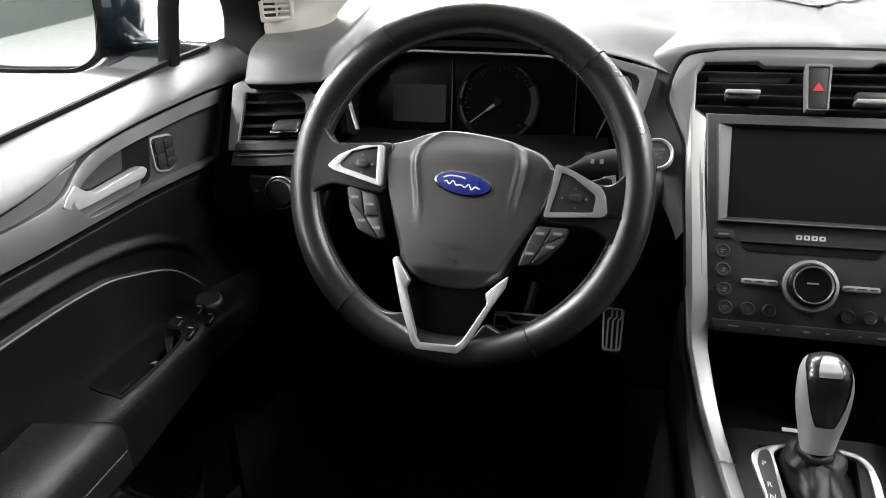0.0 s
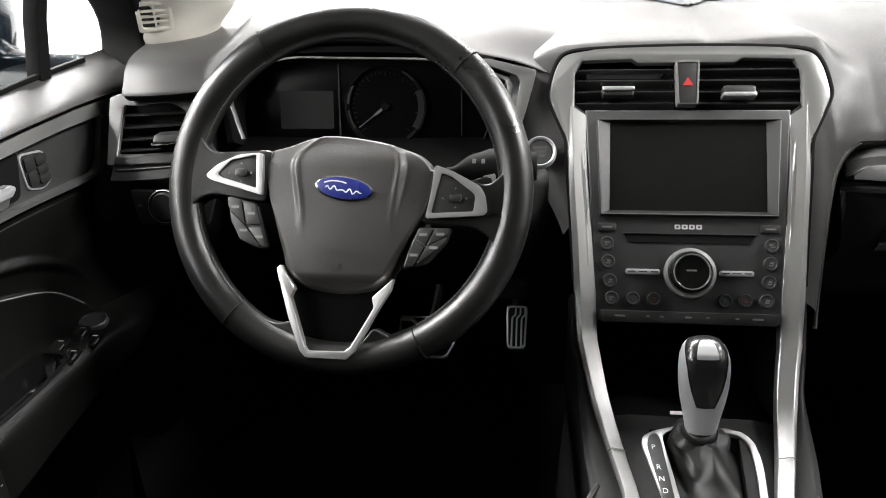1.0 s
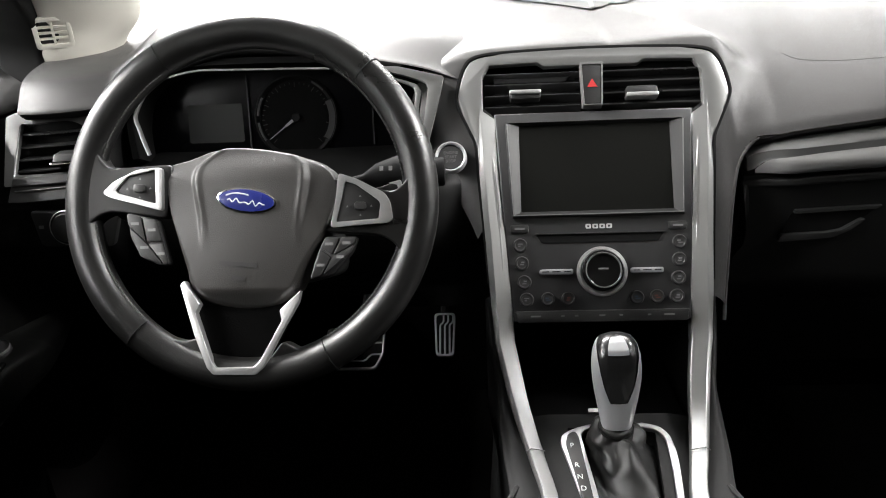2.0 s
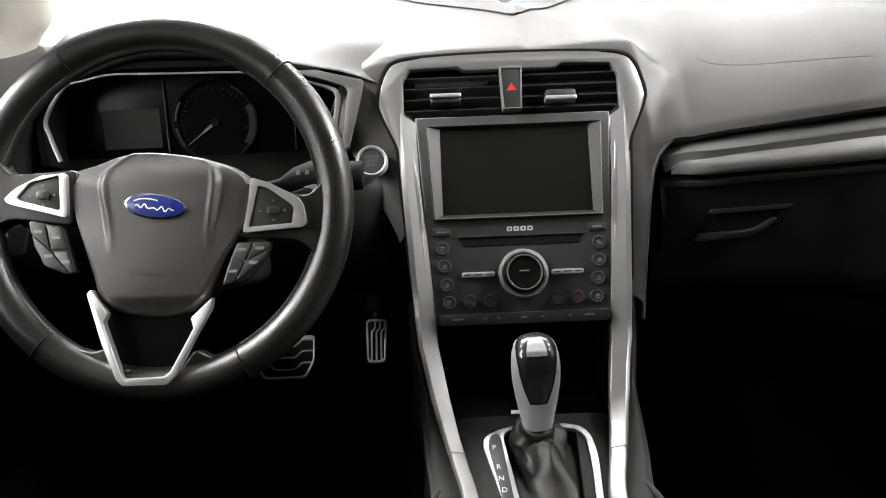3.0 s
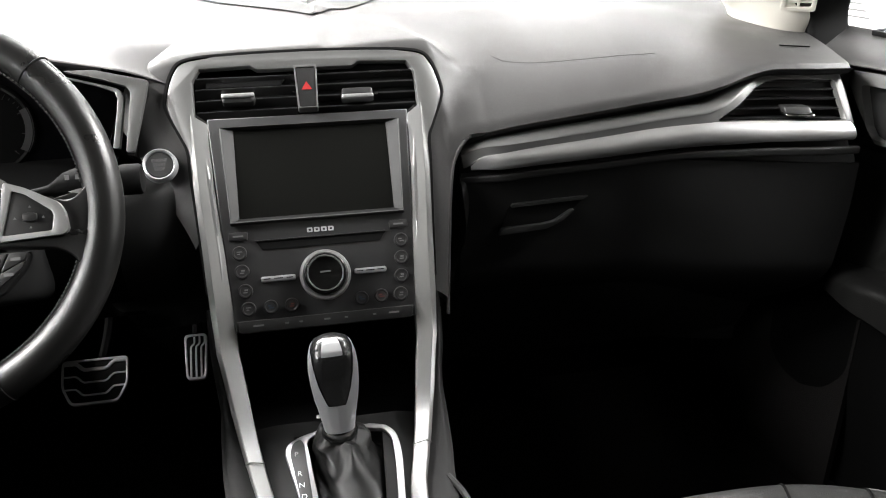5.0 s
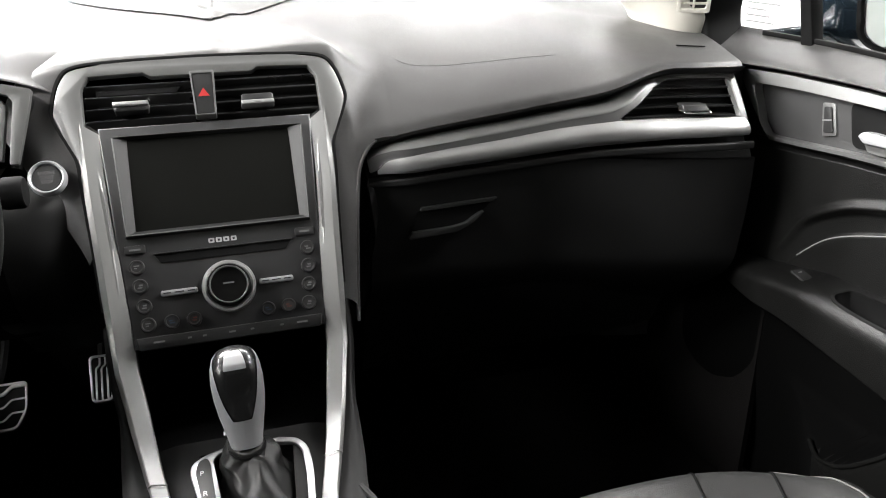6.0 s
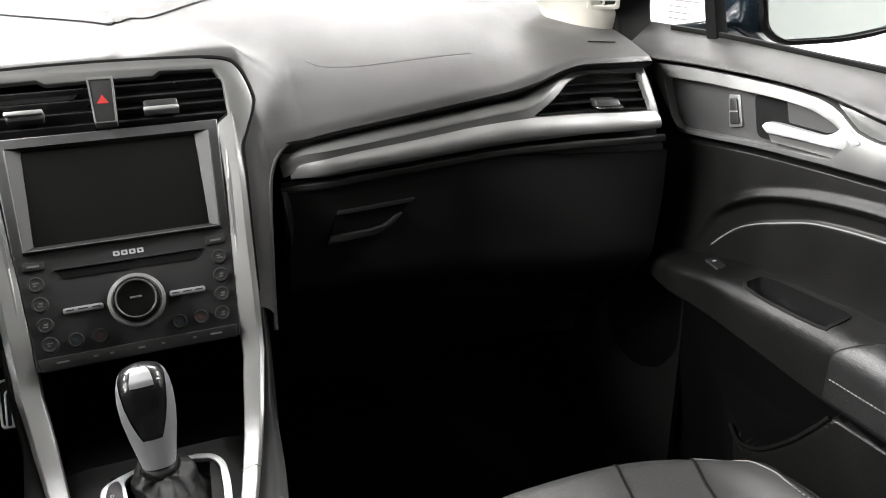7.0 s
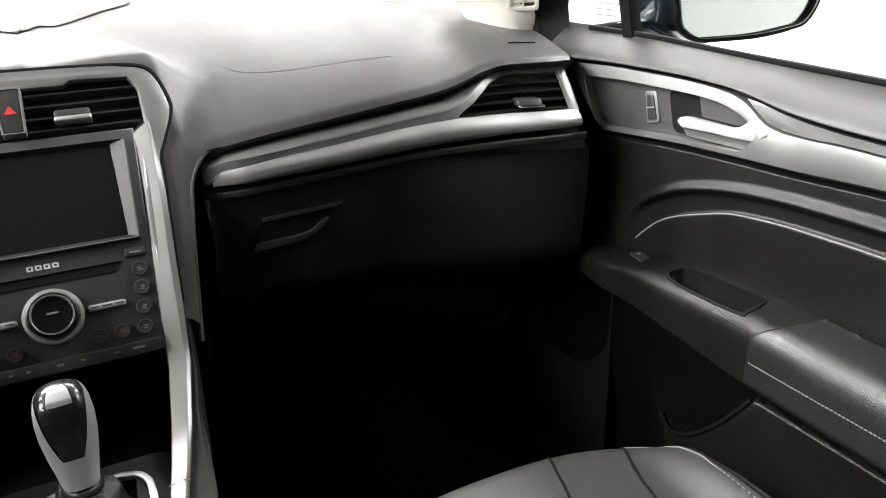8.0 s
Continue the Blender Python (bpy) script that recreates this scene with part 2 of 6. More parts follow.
def flow(x, pts):
    """A smooth line through (x, value) pairs, with slopes taken from the neighbours."""
    if x <= pts[0][0]:
        return pts[0][1]
    if x >= pts[-1][0]:
        return pts[-1][1]
    k = next(i for i in range(len(pts) - 1) if x <= pts[i + 1][0])
    d = [(pts[i + 1][1] - pts[i][1]) / (pts[i + 1][0] - pts[i][0]) for i in range(len(pts) - 1)]

    def slope(i):
        if i == 0 or i == len(d):
            return d[min(i, len(d) - 1)]
        return 0.0 if d[i - 1] * d[i] <= 0 else 2 * d[i - 1] * d[i] / (d[i - 1] + d[i])

    (x0, p), (x1, q) = pts[k], pts[k + 1]
    h = x1 - x0
    t = (x - x0) / h
    return (2 * t ** 3 - 3 * t * t + 1) * p + (t ** 3 - 2 * t * t + t) * h * slope(k) + (3 * t * t - 2 * t ** 3) * q + (t ** 3 - t * t) * h * slope(k + 1)


STACK = tilted((0, 0.636, 0.730), 33.2)
WHEEL = tilted((-0.375, 0.540, 0.904), 27.5)

# ---- the hall round the car ----
solo("ground", block(-6, 6, -6, 8, -0.2, 0.0), FLOORGREY, "pale grey smooth hall floor", "floor", kind="structure")
solo("wall_north", block(-6, 6, 8, 8.2, 0, 3.4), WALLWHITE, "plain white painted hall wall", "wall", kind="structure")
solo("wall_south", block(-6, 6, -6.2, -6, 0, 3.4), WALLWHITE, "plain white painted hall wall", "wall", kind="structure")
solo("wall_west", block(-6.2, -6, -0.9, 8, 0, 3.4), WALLWHITE, "plain white painted hall wall", "wall", kind="structure")
solo("wall_west_rear", block(-6.2, -6, -6, -0.9, 0, 3.4), WALLGREEN, "dark grey-green rear part of the hall wall", "wall", kind="structure")
solo("wall_east", block(6, 6.2, -6, 8, 0, 3.4), WALLWHITE, "plain white painted hall wall", "wall", kind="structure")
solo("ceiling", block(-6, 6, -6, 8, 3.4, 3.5), CEILGREY, "dark grey painted hall ceiling", "ceiling", kind="structure")


def printed_board(y, z, w, h):
    m = Matrix(((0, 0, -1, 5.998), (-1, 0, 0, y), (0, 1, 0, z), (0, 0, 0, 1)))
    n = thing("printed_board", "white board with grey lines of print standing against the hall wall", "sign board", (5.998, y, 0))
    part("sheet", plate([rect(-w / 2, -h / 2, w / 2, h / 2)], 0.002, m), WALLWHITE, n)
    for i in range(7):
        part("print_line", plate([rect(-w * 0.38, h * (0.36 - 0.11 * i), w * (0.05 + 0.09 * ((i * 5) % 4)), h * (0.39 - 0.11 * i))], 0.0006, m, base=0.0021), DIMPRINT, n)


def ceiling_lamp(x, y, sx, sy, watts):
    la = bpy.data.lights.new("ceiling_lamp", "AREA")
    la.shape, la.size, la.size_y, la.energy, la.color = "RECTANGLE", sx, sy, watts, (1.0, 0.99, 0.975)
    ob = new("ceiling_lamp", la)
    ob.matrix_basis = pose(x, y, 3.36)
    tagged(ob, "bright white ceiling light panel of the hall", "lamp", "hall lights")


printed_board(7.35, 0.31, 0.80, 0.62)
for lx, ly, sx, sy, w in LAMPS:
    ceiling_lamp(lx, ly, sx, sy, w)

# ---- closing shell of the car ----
shell = thing("car_shell", "dark carpeted floor, pale headliner and added light-blocking panels of a car cabin", "car body", (0, 0, 0.2), kind="structure")
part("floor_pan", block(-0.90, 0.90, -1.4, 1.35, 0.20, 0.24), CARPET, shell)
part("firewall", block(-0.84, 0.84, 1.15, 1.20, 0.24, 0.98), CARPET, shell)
# Unseen rear and side panels, added in place of rear windows to block light.
part("rear_light_block", block(-0.84, 0.84, -1.00, -0.95, 0.20, 1.44), CARPET, shell)
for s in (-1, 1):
    part("side_light_block", block(min(s * 0.80, s * 0.86), max(s * 0.80, s * 0.86), -0.95, 0.02, 0.2, 1.42), CARPET, shell)
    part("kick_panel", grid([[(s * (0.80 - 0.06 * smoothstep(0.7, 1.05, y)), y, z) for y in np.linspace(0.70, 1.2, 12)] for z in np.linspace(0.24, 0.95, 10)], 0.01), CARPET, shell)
for s in (-1, 1):
    part("outer_side", block(min(s * 0.885, s * 0.905), max(s * 0.885, s * 0.905), -1.0, 1.2, 0.2, 0.93), CARPET, shell)
part("headliner", grid([[(x, y, 1.40 + 0.03 * math.cos(x * 1.9) - 0.03 * smoothstep(0.0, 0.3, y)) for x in np.linspace(-0.62, 0.62, 16)] for y in np.linspace(-1.45, 0.25, 16)], 0.02), HEADLINER, shell)
for s in (-1, 1):
    part("roof_rail", sweep(bent([(s * 0.62, 0.30, 1.395), (s * 0.625, -0.4, 1.40), (s * 0.62, -1.45, 1.37)], 6, False), disc_section(0.035, 8)), BEIGE, shell)


# ---- dashboard ----
def dense(pts, step=0.012):
    out = []
    for i, a in enumerate(pts):
        b = pts[(i + 1) % len(pts)]
        k = max(1, int(math.dist(a, b) / step))
        out += [(a[0] + (b[0] - a[0]) * j / k, a[1] + (b[1] - a[1]) * j / k) for j in range(k)]
    return out


def front_edge(x):
    """Height of the pad's front edge over the trim strip."""
    return flow(x, [(0.18, 0.876), (0.218, 0.890), (0.252, 0.8965), (0.324, 0.9055), (0.40, 0.9145), (0.478, 0.9255), (0.52, 0.936), (0.575, 0.9505), (0.606, 0.9548), (0.72, 0.956)]) if x > 0 else 0.957


def strip_y(x):
    return 0.737 - 0.075 * smoothstep(0.42, 0.72, abs(x))


def hood_edge(x):
    return flow(x, [(-0.60, 0.972), (-0.54, 0.988), (-0.44, 1.012), (-0.36, 1.008), (-0.28, 0.993), (-0.22, 0.981), (-0.176, 0.967), (-0.15, 0.955)])


TOP = [(1.32, 1.050), (1.10, 1.048), (0.95, 1.021)]


def side_profile(x):
    zf, dy = front_edge(x), strip_y(x) - 0.737
    lean = 0.045 * smoothstep(0.5, 0.62, abs(x))
    p = TOP + [(0.865, 0.5 * 1.021 + 0.5 * zf + 0.020), (0.80 + dy * 0.5, 0.28 * 1.021 + 0.72 * zf + 0.014), (0.752 + dy + lean, zf + 0.010), (0.741 + dy + lean, zf), (0.750 + dy + lean, zf - 0.008), (0.772 + dy + lean * 0.8, zf - 0.020),
               (0.768 + dy, 0.860), (0.752 + dy, 0.846), (0.742 + dy, 0.800), (0.755 + dy * 0.7, 0.745), (0.80, 0.62), (0.88, 0.48)]
    drop = 0.033 * smoothstep(0.50, 0.76, abs(x))
    return [(y, z - drop * (1 if i < 3 else 0.5 if i == 3 else 0)) for i, (y, z) in enumerate(p)]


CENTRE = TOP + [(0.885, 1.006), (0.842, 0.999), (0.822, 0.993), (0.817, 0.984), (0.802, 0.960), (0.764, 0.900), (0.706, 0.810), (0.650, 0.724), (0.640, 0.706), (0.72, 0.69), (0.82, 0.66), (0.84, 0.48)]


def hood_profile(x):
    z = hood_edge(x)
    return [(1.32, 1.05), (1.10, 1.05), (0.97, 1.036), (0.90, 1.030), (0.85, 0.45 * 1.03 + 0.55 * z + 0.006), (0.806, z + 0.006), (0.792, z), (0.797, z - 0.009), (0.85, z - 0.016), (0.852, 0.885), (0.775, 0.872), (0.712, 0.850), (0.705, 0.800), (0.725, 0.72), (0.80, 0.655)]


def dash_profile(x):
    if x >= 0:
        a, b = side_profile(x), CENTRE
        f = [smoothstep(0.150, 0.225, x) if i < 7 else smoothstep(0.160, 0.200, x) for i in range(15)]
    elif x > -0.30:
        a, b = hood_profile(x), CENTRE
        f = [smoothstep(0.15, 0.298, -x)] * 4 + [1.0, 1.0, 1.0] + [smoothstep(0.195, 0.235, -x)] * 8
    else:
        a, b = side_profile(x), hood_profile(x)
        f = [smoothstep(0.575, 0.61, -x)] * 15
    return [(b[i][0] + (a[i][0] - b[i][0]) * f[i], b[i][1] + (a[i][1] - b[i][1]) * f[i]) for i in range(15)]


def dash_end(y):
    """Half width of the pad, which narrows towards its front edge."""
    return line(y, [(0.68, 0.686), (0.70, 0.694), (0.75, 0.706), (0.80, 0.720), (0.86, 0.735), (0.92, 0.744)])


def end_x(x, y, full):
    """Carries the outer columns of the pad (of half width full) on to its slanted ends."""
    return x if abs(x) < 0.58 else math.copysign(0.58 + (abs(x) - 0.58) * (dash_end(y) - 0.58) / (full - 0.58), x)


dashboard = thing("dashboard", "charcoal grey soft vinyl dashboard with a hooded instrument panel", "dashboard", (0, 0.9, 0.5))
xs = np.concatenate((np.linspace(-0.742, -0.56, 30), np.linspace(-0.555, -0.25, 30), np.linspace(-0.245, -0.150, 30), np.linspace(-0.12, 0.12, 9), np.linspace(0.1225, 0.26, 30), np.linspace(0.27, 0.702, 60)))
cols = [[(float(x), y, z) for y, z in bent(dash_profile(x), 5, False)] for x in xs]
part("upper_pad", grid([[(end_x(x, y, 0.742), y, z) for x, y, z in c[:31]] for c in cols if c[0][0] < -0.149]), DASH, dashboard, "charcoal grained soft vinyl hood over the instruments", 60)


def frame_u(v):
    return line(v, [(0.0, 0.130), (0.018, 0.131), (0.088, 0.136), (0.157, 0.1415), (0.190, 0.1435), (0.210, 0.151), (0.240, 0.164), (0.258, 0.166), (0.292, 0.156)])


def middle_z(y, x):
    """Height of the raised middle of the pad, which runs on down the stack's plane."""
    if y < 0.8085:
        return 0.7255 + (y - 0.636) * 1.528
    return flow(y, [(0.8085, 0.9891), (0.820, 0.9985), (0.842, 1.0038), (0.885, 1.011), (0.95, 1.025), (1.05, 1.043), (1.10, 1.048), (1.32, 1.05)])


def side_z(x, y):
    zf = front_edge(max(x, 0.222))
    if y < 0.741:
        return zf - 2.2 * (0.741 - y)
    drop = 0.040 * smoothstep(0.46, 0.76, x)
    t = min(1, (y - 0.741) / 0.209)
    z = zf + 0.004 + (1.017 - drop - zf) * (1.5 * t - 0.5 * t * t) - 0.004 * max(0, 1 - (y - 0.741) / 0.010) ** 2
    if y > 0.95:
        z = flow(y, [(0.95, 1.021), (1.02, 1.037), (1.10, 1.047), (1.32, 1.05)]) - drop
    return z


def left_crest(y):
    return flow(y, [(0.64, 0.120), (0.69, 0.134), (0.74, 0.176), (0.78, 0.213)])


def pad_z(x, y):
    """The pad: a raised middle whose right-hand shoulder falls softly to the lower side."""
    crest_x = flow(y, [(0.60, 0.133), (0.644, 0.139), (0.681, 0.1485), (0.7165, 0.158), (0.75, 0.1635), (0.80, 0.164), (0.82, 0.157), (0.86, 0.128), (0.90, 0.090), (0.95, 0.040), (1.0, 0.0), (1.06, -0.04)])
    t = x - crest_x
    soft = 0.5 * (t + math.sqrt(t * t + (0.0035 + 0.006 * smoothstep(0.84, 0.78, y)) ** 2))
    c = middle_z(y, x) - soft * (0.75 + 0.7 * smoothstep(0.86, 0.77, y))
    t = -x - left_crest(y)
    c -= 2.4 * 0.5 * (t + math.sqrt(t * t + 0.014 ** 2)) * smoothstep(0.90, 0.82, y)
    t = -x - 0.165
    c -= 0.40 * 0.5 * (t + math.sqrt(t * t + 0.03 ** 2)) * smoothstep(0.785, 0.83, y) * smoothstep(1.0, 0.88, y)
    if x < 0.02:
        return c
    r = side_z(x, y) - (0.012 * smoothstep(0.215, 0.150, x) + 0.04 * smoothstep(0.172, 0.148, x)) * smoothstep(0.79, 0.745, y)
    wide = 0.022
    return 0.5 * (c + r + math.sqrt((c - r) ** 2 + wide ** 2)) - 0.25 * wide * smoothstep(0.13, 0.02, x)


def pad_point(x, y):
    dy, lean = strip_y(x) - 0.737, 0.045 * smoothstep(0.5, 0.62, x)
    g = smoothstep(0.93, 0.741, y)
    yy = y + ((dy if x > 0.2 else 0) + lean) * g
    return Vector((end_x(x, yy, 0.702) if x > 0 else x, yy, pad_z(x, y)))


EDGE = bent([(0.1450, 0.630), (0.1480, 0.645), (0.1525, 0.663), (0.1572, 0.681), (0.1622, 0.700), (0.1675, 0.7165), (0.1735, 0.7285), (0.184, 0.7365), (0.198, 0.7405), (0.22, 0.741), (0.45, 0.741), (0.72, 0.741)], 8, False)


def edge_near(x, y):
    best = None
    for (ax, ay), (bx, by) in zip(EDGE, EDGE[1:]):
        k = min(1, max(0, ((x - ax) * (bx - ax) + (y - ay) * (by - ay)) / ((bx - ax) ** 2 + (by - ay) ** 2)))
        px, py = ax + k * (bx - ax), ay + k * (by - ay)
        d = math.hypot(px - x, py - y)
        if best is None or d < best[0]:
            best = (d, px, py)
    return best


def edge_y(x):
    return line(x, [(p[0], p[1]) for p in EDGE]) if x > 0.145 else 0.0


def build_pad():
    gx = [float(v) for v in np.concatenate((np.linspace(-0.252, -0.12, 40), np.linspace(-0.115, 0.12, 36), np.linspace(0.122, 0.21, 45), np.linspace(0.214, 0.26, 12), np.linspace(0.268, 0.702, 56)))]
    gy = [float(v) for v in np.concatenate((np.linspace(0.640, 0.742, 42), np.linspace(0.7445, 0.88, 52), np.linspace(0.89, 1.10, 20), np.linspace(1.13, 1.32, 5)))]
    bm, vs = bmesh.new(), {}

    def kept(x, y):
        if y < edge_y(x):
            return False
        if y < 0.80 and -x > left_crest(y) + 0.0125:
            return False
        if x < 0 and y < 0.695:
            return False
        v = (y - 0.636) / 0.5476
        return not (v < 0.303 and abs(x) < frame_u(v) - 0.009)

    def vert(i, j):
        if (i, j) not in vs:
            x, y = gx[i], gy[j]
            if x > 0.142 and y < 0.748:
                d, px, py = edge_near(x, y)
                if y < edge_y(x) or d < 0.0012:
                    x, y = px, py
            if y < 0.80 and x < -0.12:
                x = max(x, -left_crest(y) - 0.009)
            vs[i, j] = bm.verts.new(pad_point(x, y))
            rim[vs[i, j]] = x > 0.142 and edge_near(x, y)[0] < 1e-5
        return vs[i, j]

    rim = {}
    for i in range(len(gx) - 1):
        for j in range(len(gy) - 1):
            if kept(0.5 * (gx[i] + gx[i + 1]), 0.5 * (gy[j] + gy[j + 1])):
                q = [vert(i, j), vert(i + 1, j), vert(i + 1, j + 1), vert(i, j + 1)]
                bm.faces.new(q)
    bm.normal_update()
    edges = [e for e in bm.edges if len(e.link_faces) == 1 and rim[e.verts[0]] and rim[e.verts[1]]]
    ring = {}
    for e in edges:
        for v in e.verts:
            if v not in ring:
                ring[v] = [v] + [bm.verts.new(v.co + Vector(o)) for o in ((0.0005, 0.006, -0.006), (0, 0.028, -0.017), (0, 0.07, -0.03))]
        a, b = (ring[v] for v in e.verts)
        for k in range(3):
            bm.faces.new((a[k], b[k], b[k + 1], a[k + 1]))
    return bm


# Added blocks stop outside light and stand in for the gap's darkness.
for s in (-1, 1):
    part("gap_block", block(min(s * 0.722, s * 0.742), max(s * 0.722, s * 0.742), 0.765, 1.15, 0.78, 0.944, 0.004), MATTE, dashboard, "added black block standing in for the dark gap beside the door")
# Driver half takes the darker black, so the shade below the hood is coloured in.
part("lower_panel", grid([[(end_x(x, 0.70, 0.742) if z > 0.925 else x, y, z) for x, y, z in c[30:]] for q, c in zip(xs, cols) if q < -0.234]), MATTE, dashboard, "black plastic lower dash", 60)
part("lower_panel", grid([c[30:] for x, c in zip(xs, cols) if x > 0.18]), BLACK, dashboard, "black plastic lower dash", 60)
knee = [(0.752, 0.872), (0.722, 0.856), (0.710, 0.830), (0.706, 0.795), (0.716, 0.745), (0.742, 0.700), (0.80, 0.655), (0.86, 0.60)]
part("knee_panel", grid([[(float(x), y + 0.02 * smoothstep(-0.20, -0.135, x), z) for y, z in bent(knee, 5, False)] for x in np.linspace(-0.262, -0.128, 16)]), BLACK, dashboard, "black plastic knee panel beside the stack", 60)
part("stack_core", grid([c[30:] for x, c in zip(xs, cols) if -0.14 < x < 0.14]), MATTE, dashboard, "", 60)


part("upper_pad", build_pad(), DASH, dashboard, "charcoal grained soft vinyl pad", 60)
grille = [(y, flow(y, [(0.930, 0.020), (0.955, -0.022), (0.98, -0.075), (1.0, -0.115), (1.05, -0.17), (1.2, -0.19)]), flow(y, [(0.930, 0.030), (0.96, 0.066), (1.0, 0.118), (1.05, 0.165), (1.2, 0.18)])) for y in np.linspace(0.930, 1.2, 40)]


def on_pad(co):
    p = pad_point(co.x, co.y)
    return Vector((p.x, p.y, p.z + 0.001 + co.z))


SPEAK = material("grey_perforated_grille", (0.028, 0.0277, 0.0275), 0.45, 0, 0.35, 420, 0.6, 0.05, 0, 0.36)
part("speaker_grille", grid([[tuple(on_pad(Vector((x0 + (x1 - x0) * k / 30, y, 0.0008)))) for k in range(31)] for y, x0, x1 in grille]), SPEAK, dashboard, "charcoal perforated speaker grille")
airbag_seam = bent([(0.248, 0.835), (0.256, 0.828), (0.271, 0.822), (0.308, 0.8168), (0.370, 0.815), (0.416, 0.814), (0.468, 0.811)], 6, False)
part("pad_lip", sweep([pad_point(x, y) + Vector((0, 0.001, -0.0022)) for x, y in EDGE if x < 0.26], disc_section(0.0026, 10), (0, 0, 1), scale=lambda t: 1 - 0.9 * smoothstep(0.75, 1.0, t)), DASH, dashboard, "rolled edge of the soft pad", 60)
part("airbag_seam", sweep([on_pad(Vector((x, y, -0.0011))) for x, y in airbag_seam], disc_section(0.0004, 6), (0, 0, 1)), DASH, dashboard, "faint seam of the passenger airbag lid")
part("side_slit", plate([dense(rect(0.636, 0.8015, 0.674, 0.8032), 0.02)], 0.0015, bend=on_pad), MATTE, dashboard)


def on_strip(co):
    """Bends a flat pattern (x, height, depth) on to the dash front."""
    lean = 0.75 * smoothstep(0.48, 0.62, abs(co.x)) + 0.15
    back = 0.013 * smoothstep(0.245, 0.185, co.x) if co.x > 0 else 0
    return Vector((co.x, strip_y(co.x) + lean * (co.y - 0.862) - co.z + back, co.y))


def strip_rows(lo, hi, x0, x1, bulge, n=60, m=9, lift=0.0):
    rows = []
    for i in range(n + 1):
        x = x0 + (x1 - x0) * i / n
        a, b = lo(x), hi(x)
        f = smoothstep(x0 - 0.004, x0 + 0.030, x)
        rows.append([tuple(on_strip(Vector((x, a + (b - a) * j / m, 0.0105 * (1 - f) + f * (lift + bulge * smoothstep(x0 - 0.02, x0 + 0.11, x) * math.sin(math.pi * j / m) ** 0.7))))) for j in range(m + 1)])
    return rows


STRIP_LO = [(0.19, 0.8468), (0.1996, 0.8474), (0.2795, 0.8530), (0.3534, 0.8562), (0.4322, 0.8605), (0.5084, 0.8672), (0.5845, 0.8728), (0.69, 0.8765)]
STRIP_HI = [(0.19, 0.8475), (0.199, 0.8520), (0.206, 0.8595), (0.2138, 0.8628), (0.2826, 0.8696), (0.3568, 0.8755), (0.4355, 0.8834), (0.4891, 0.8885), (0.5180, 0.8905), (0.60, 0.8905), (0.69, 0.8900)]
BAND_HI = [(0.1833, 0.8616), (0.193, 0.8690), (0.2165, 0.8753), (0.2853, 0.8808), (0.3596, 0.8872), (0.4384, 0.8955), (0.5086, 0.9046), (0.5354, 0.9135), (0.5685, 0.9318), (0.5880, 0.9405), (0.6179, 0.9440), (0.6864, 0.9445), (0.71, 0.9445)]
RIDGE_HI = [(0.1833, 0.8650), (0.193, 0.8730), (0.2172, 0.8801), (0.2864, 0.8875), (0.3607, 0.8945), (0.4393, 0.9030), (0.5095, 0.9128), (0.5379, 0.9240), (0.5668, 0.9385), (0.5899, 0.9468), (0.6211, 0.9500), (0.6953, 0.9505), (0.71, 0.9505)]
part("trim_strip", grid(strip_rows(lambda x: line(x, STRIP_LO), lambda x: line(x, STRIP_HI), 0.197, 0.686, 0.007, n=90, m=12, lift=0.009), 0.004), SATIN, dashboard, "convex satin silver trim strip")
part("strip_line", sweep([tuple(on_strip(Vector((float(x), line(x, STRIP_LO) - 0.0012, 0.010)))) for x in np.linspace(0.197, 0.684, 60)], disc_section(0.0008, 6), (0, -1, 0)), GREYFRAME, dashboard, "thin bright line under the trim strip")
vent_hole = dense(rounded([(0.5210, 0.8955), (0.5290, 0.8930), (0.6741, 0.8928), (0.6835, 0.8940), (0.6850, 0.9395), (0.6183, 0.9400), (0.5990, 0.9375), (0.5805, 0.9310), (0.5491, 0.9115)], [0.003, 0.004, 0.004, 0.003, 0.004, 0.008, 0.008, 0.006, 0.006]))
band = [(x, line(x, STRIP_HI) + 0.0006) for x in np.linspace(0.188, 0.692, 60)] + [(x, line(x, BAND_HI)) for x in np.linspace(0.694, 0.186, 80)]
part("trim_band", plate([band, vent_hole], 0.011, bevel=0.0008, bend=on_strip), GREYFRAME, dashboard, "grey metallic trim band round the end vent")
ridge = []
for x in np.linspace(0.186, 0.694, 110):
    x = float(x)
    a, b = line(x, BAND_HI), line(x, RIDGE_HI)
    ridge.append([tuple(on_strip(Vector((x, a + (b - a) * f, h)))) for f, h in ((-0.1, 0.008), (0.0, 0.0113), (0.08, 0.0115), (0.5, 0.0088), (1.0, 0.004), (1.25, -0.002), (1.35, -0.012))])
end = [(0.694, 0.9445, 0.694, 0.9505)] + [(0.692 + 0.0, z, xo, z) for z, xo in ((0.938, 0.6985), (0.9218, 0.6980), (0.908, 0.6960), (0.8946, 0.6930), (0.885, 0.6925))]
part("band_ridge", grid(ridge), SILVER, dashboard, "pale upper chamfer of the trim band", 60)
part("band_end", grid([[tuple(on_strip(Vector((xa, za, 0.011)))), tuple(on_strip(Vector(((xa + xb) / 2 + 0.0015, (za + zb) / 2, 0.0085)))), tuple(on_strip(Vector((xb + 0.003, zb, 0.0)))), tuple(on_strip(Vector((xb + 0.004, zb, -0.03))))] for xa, za, xb, zb in end]), GREYFRAME, dashboard, "", 60)


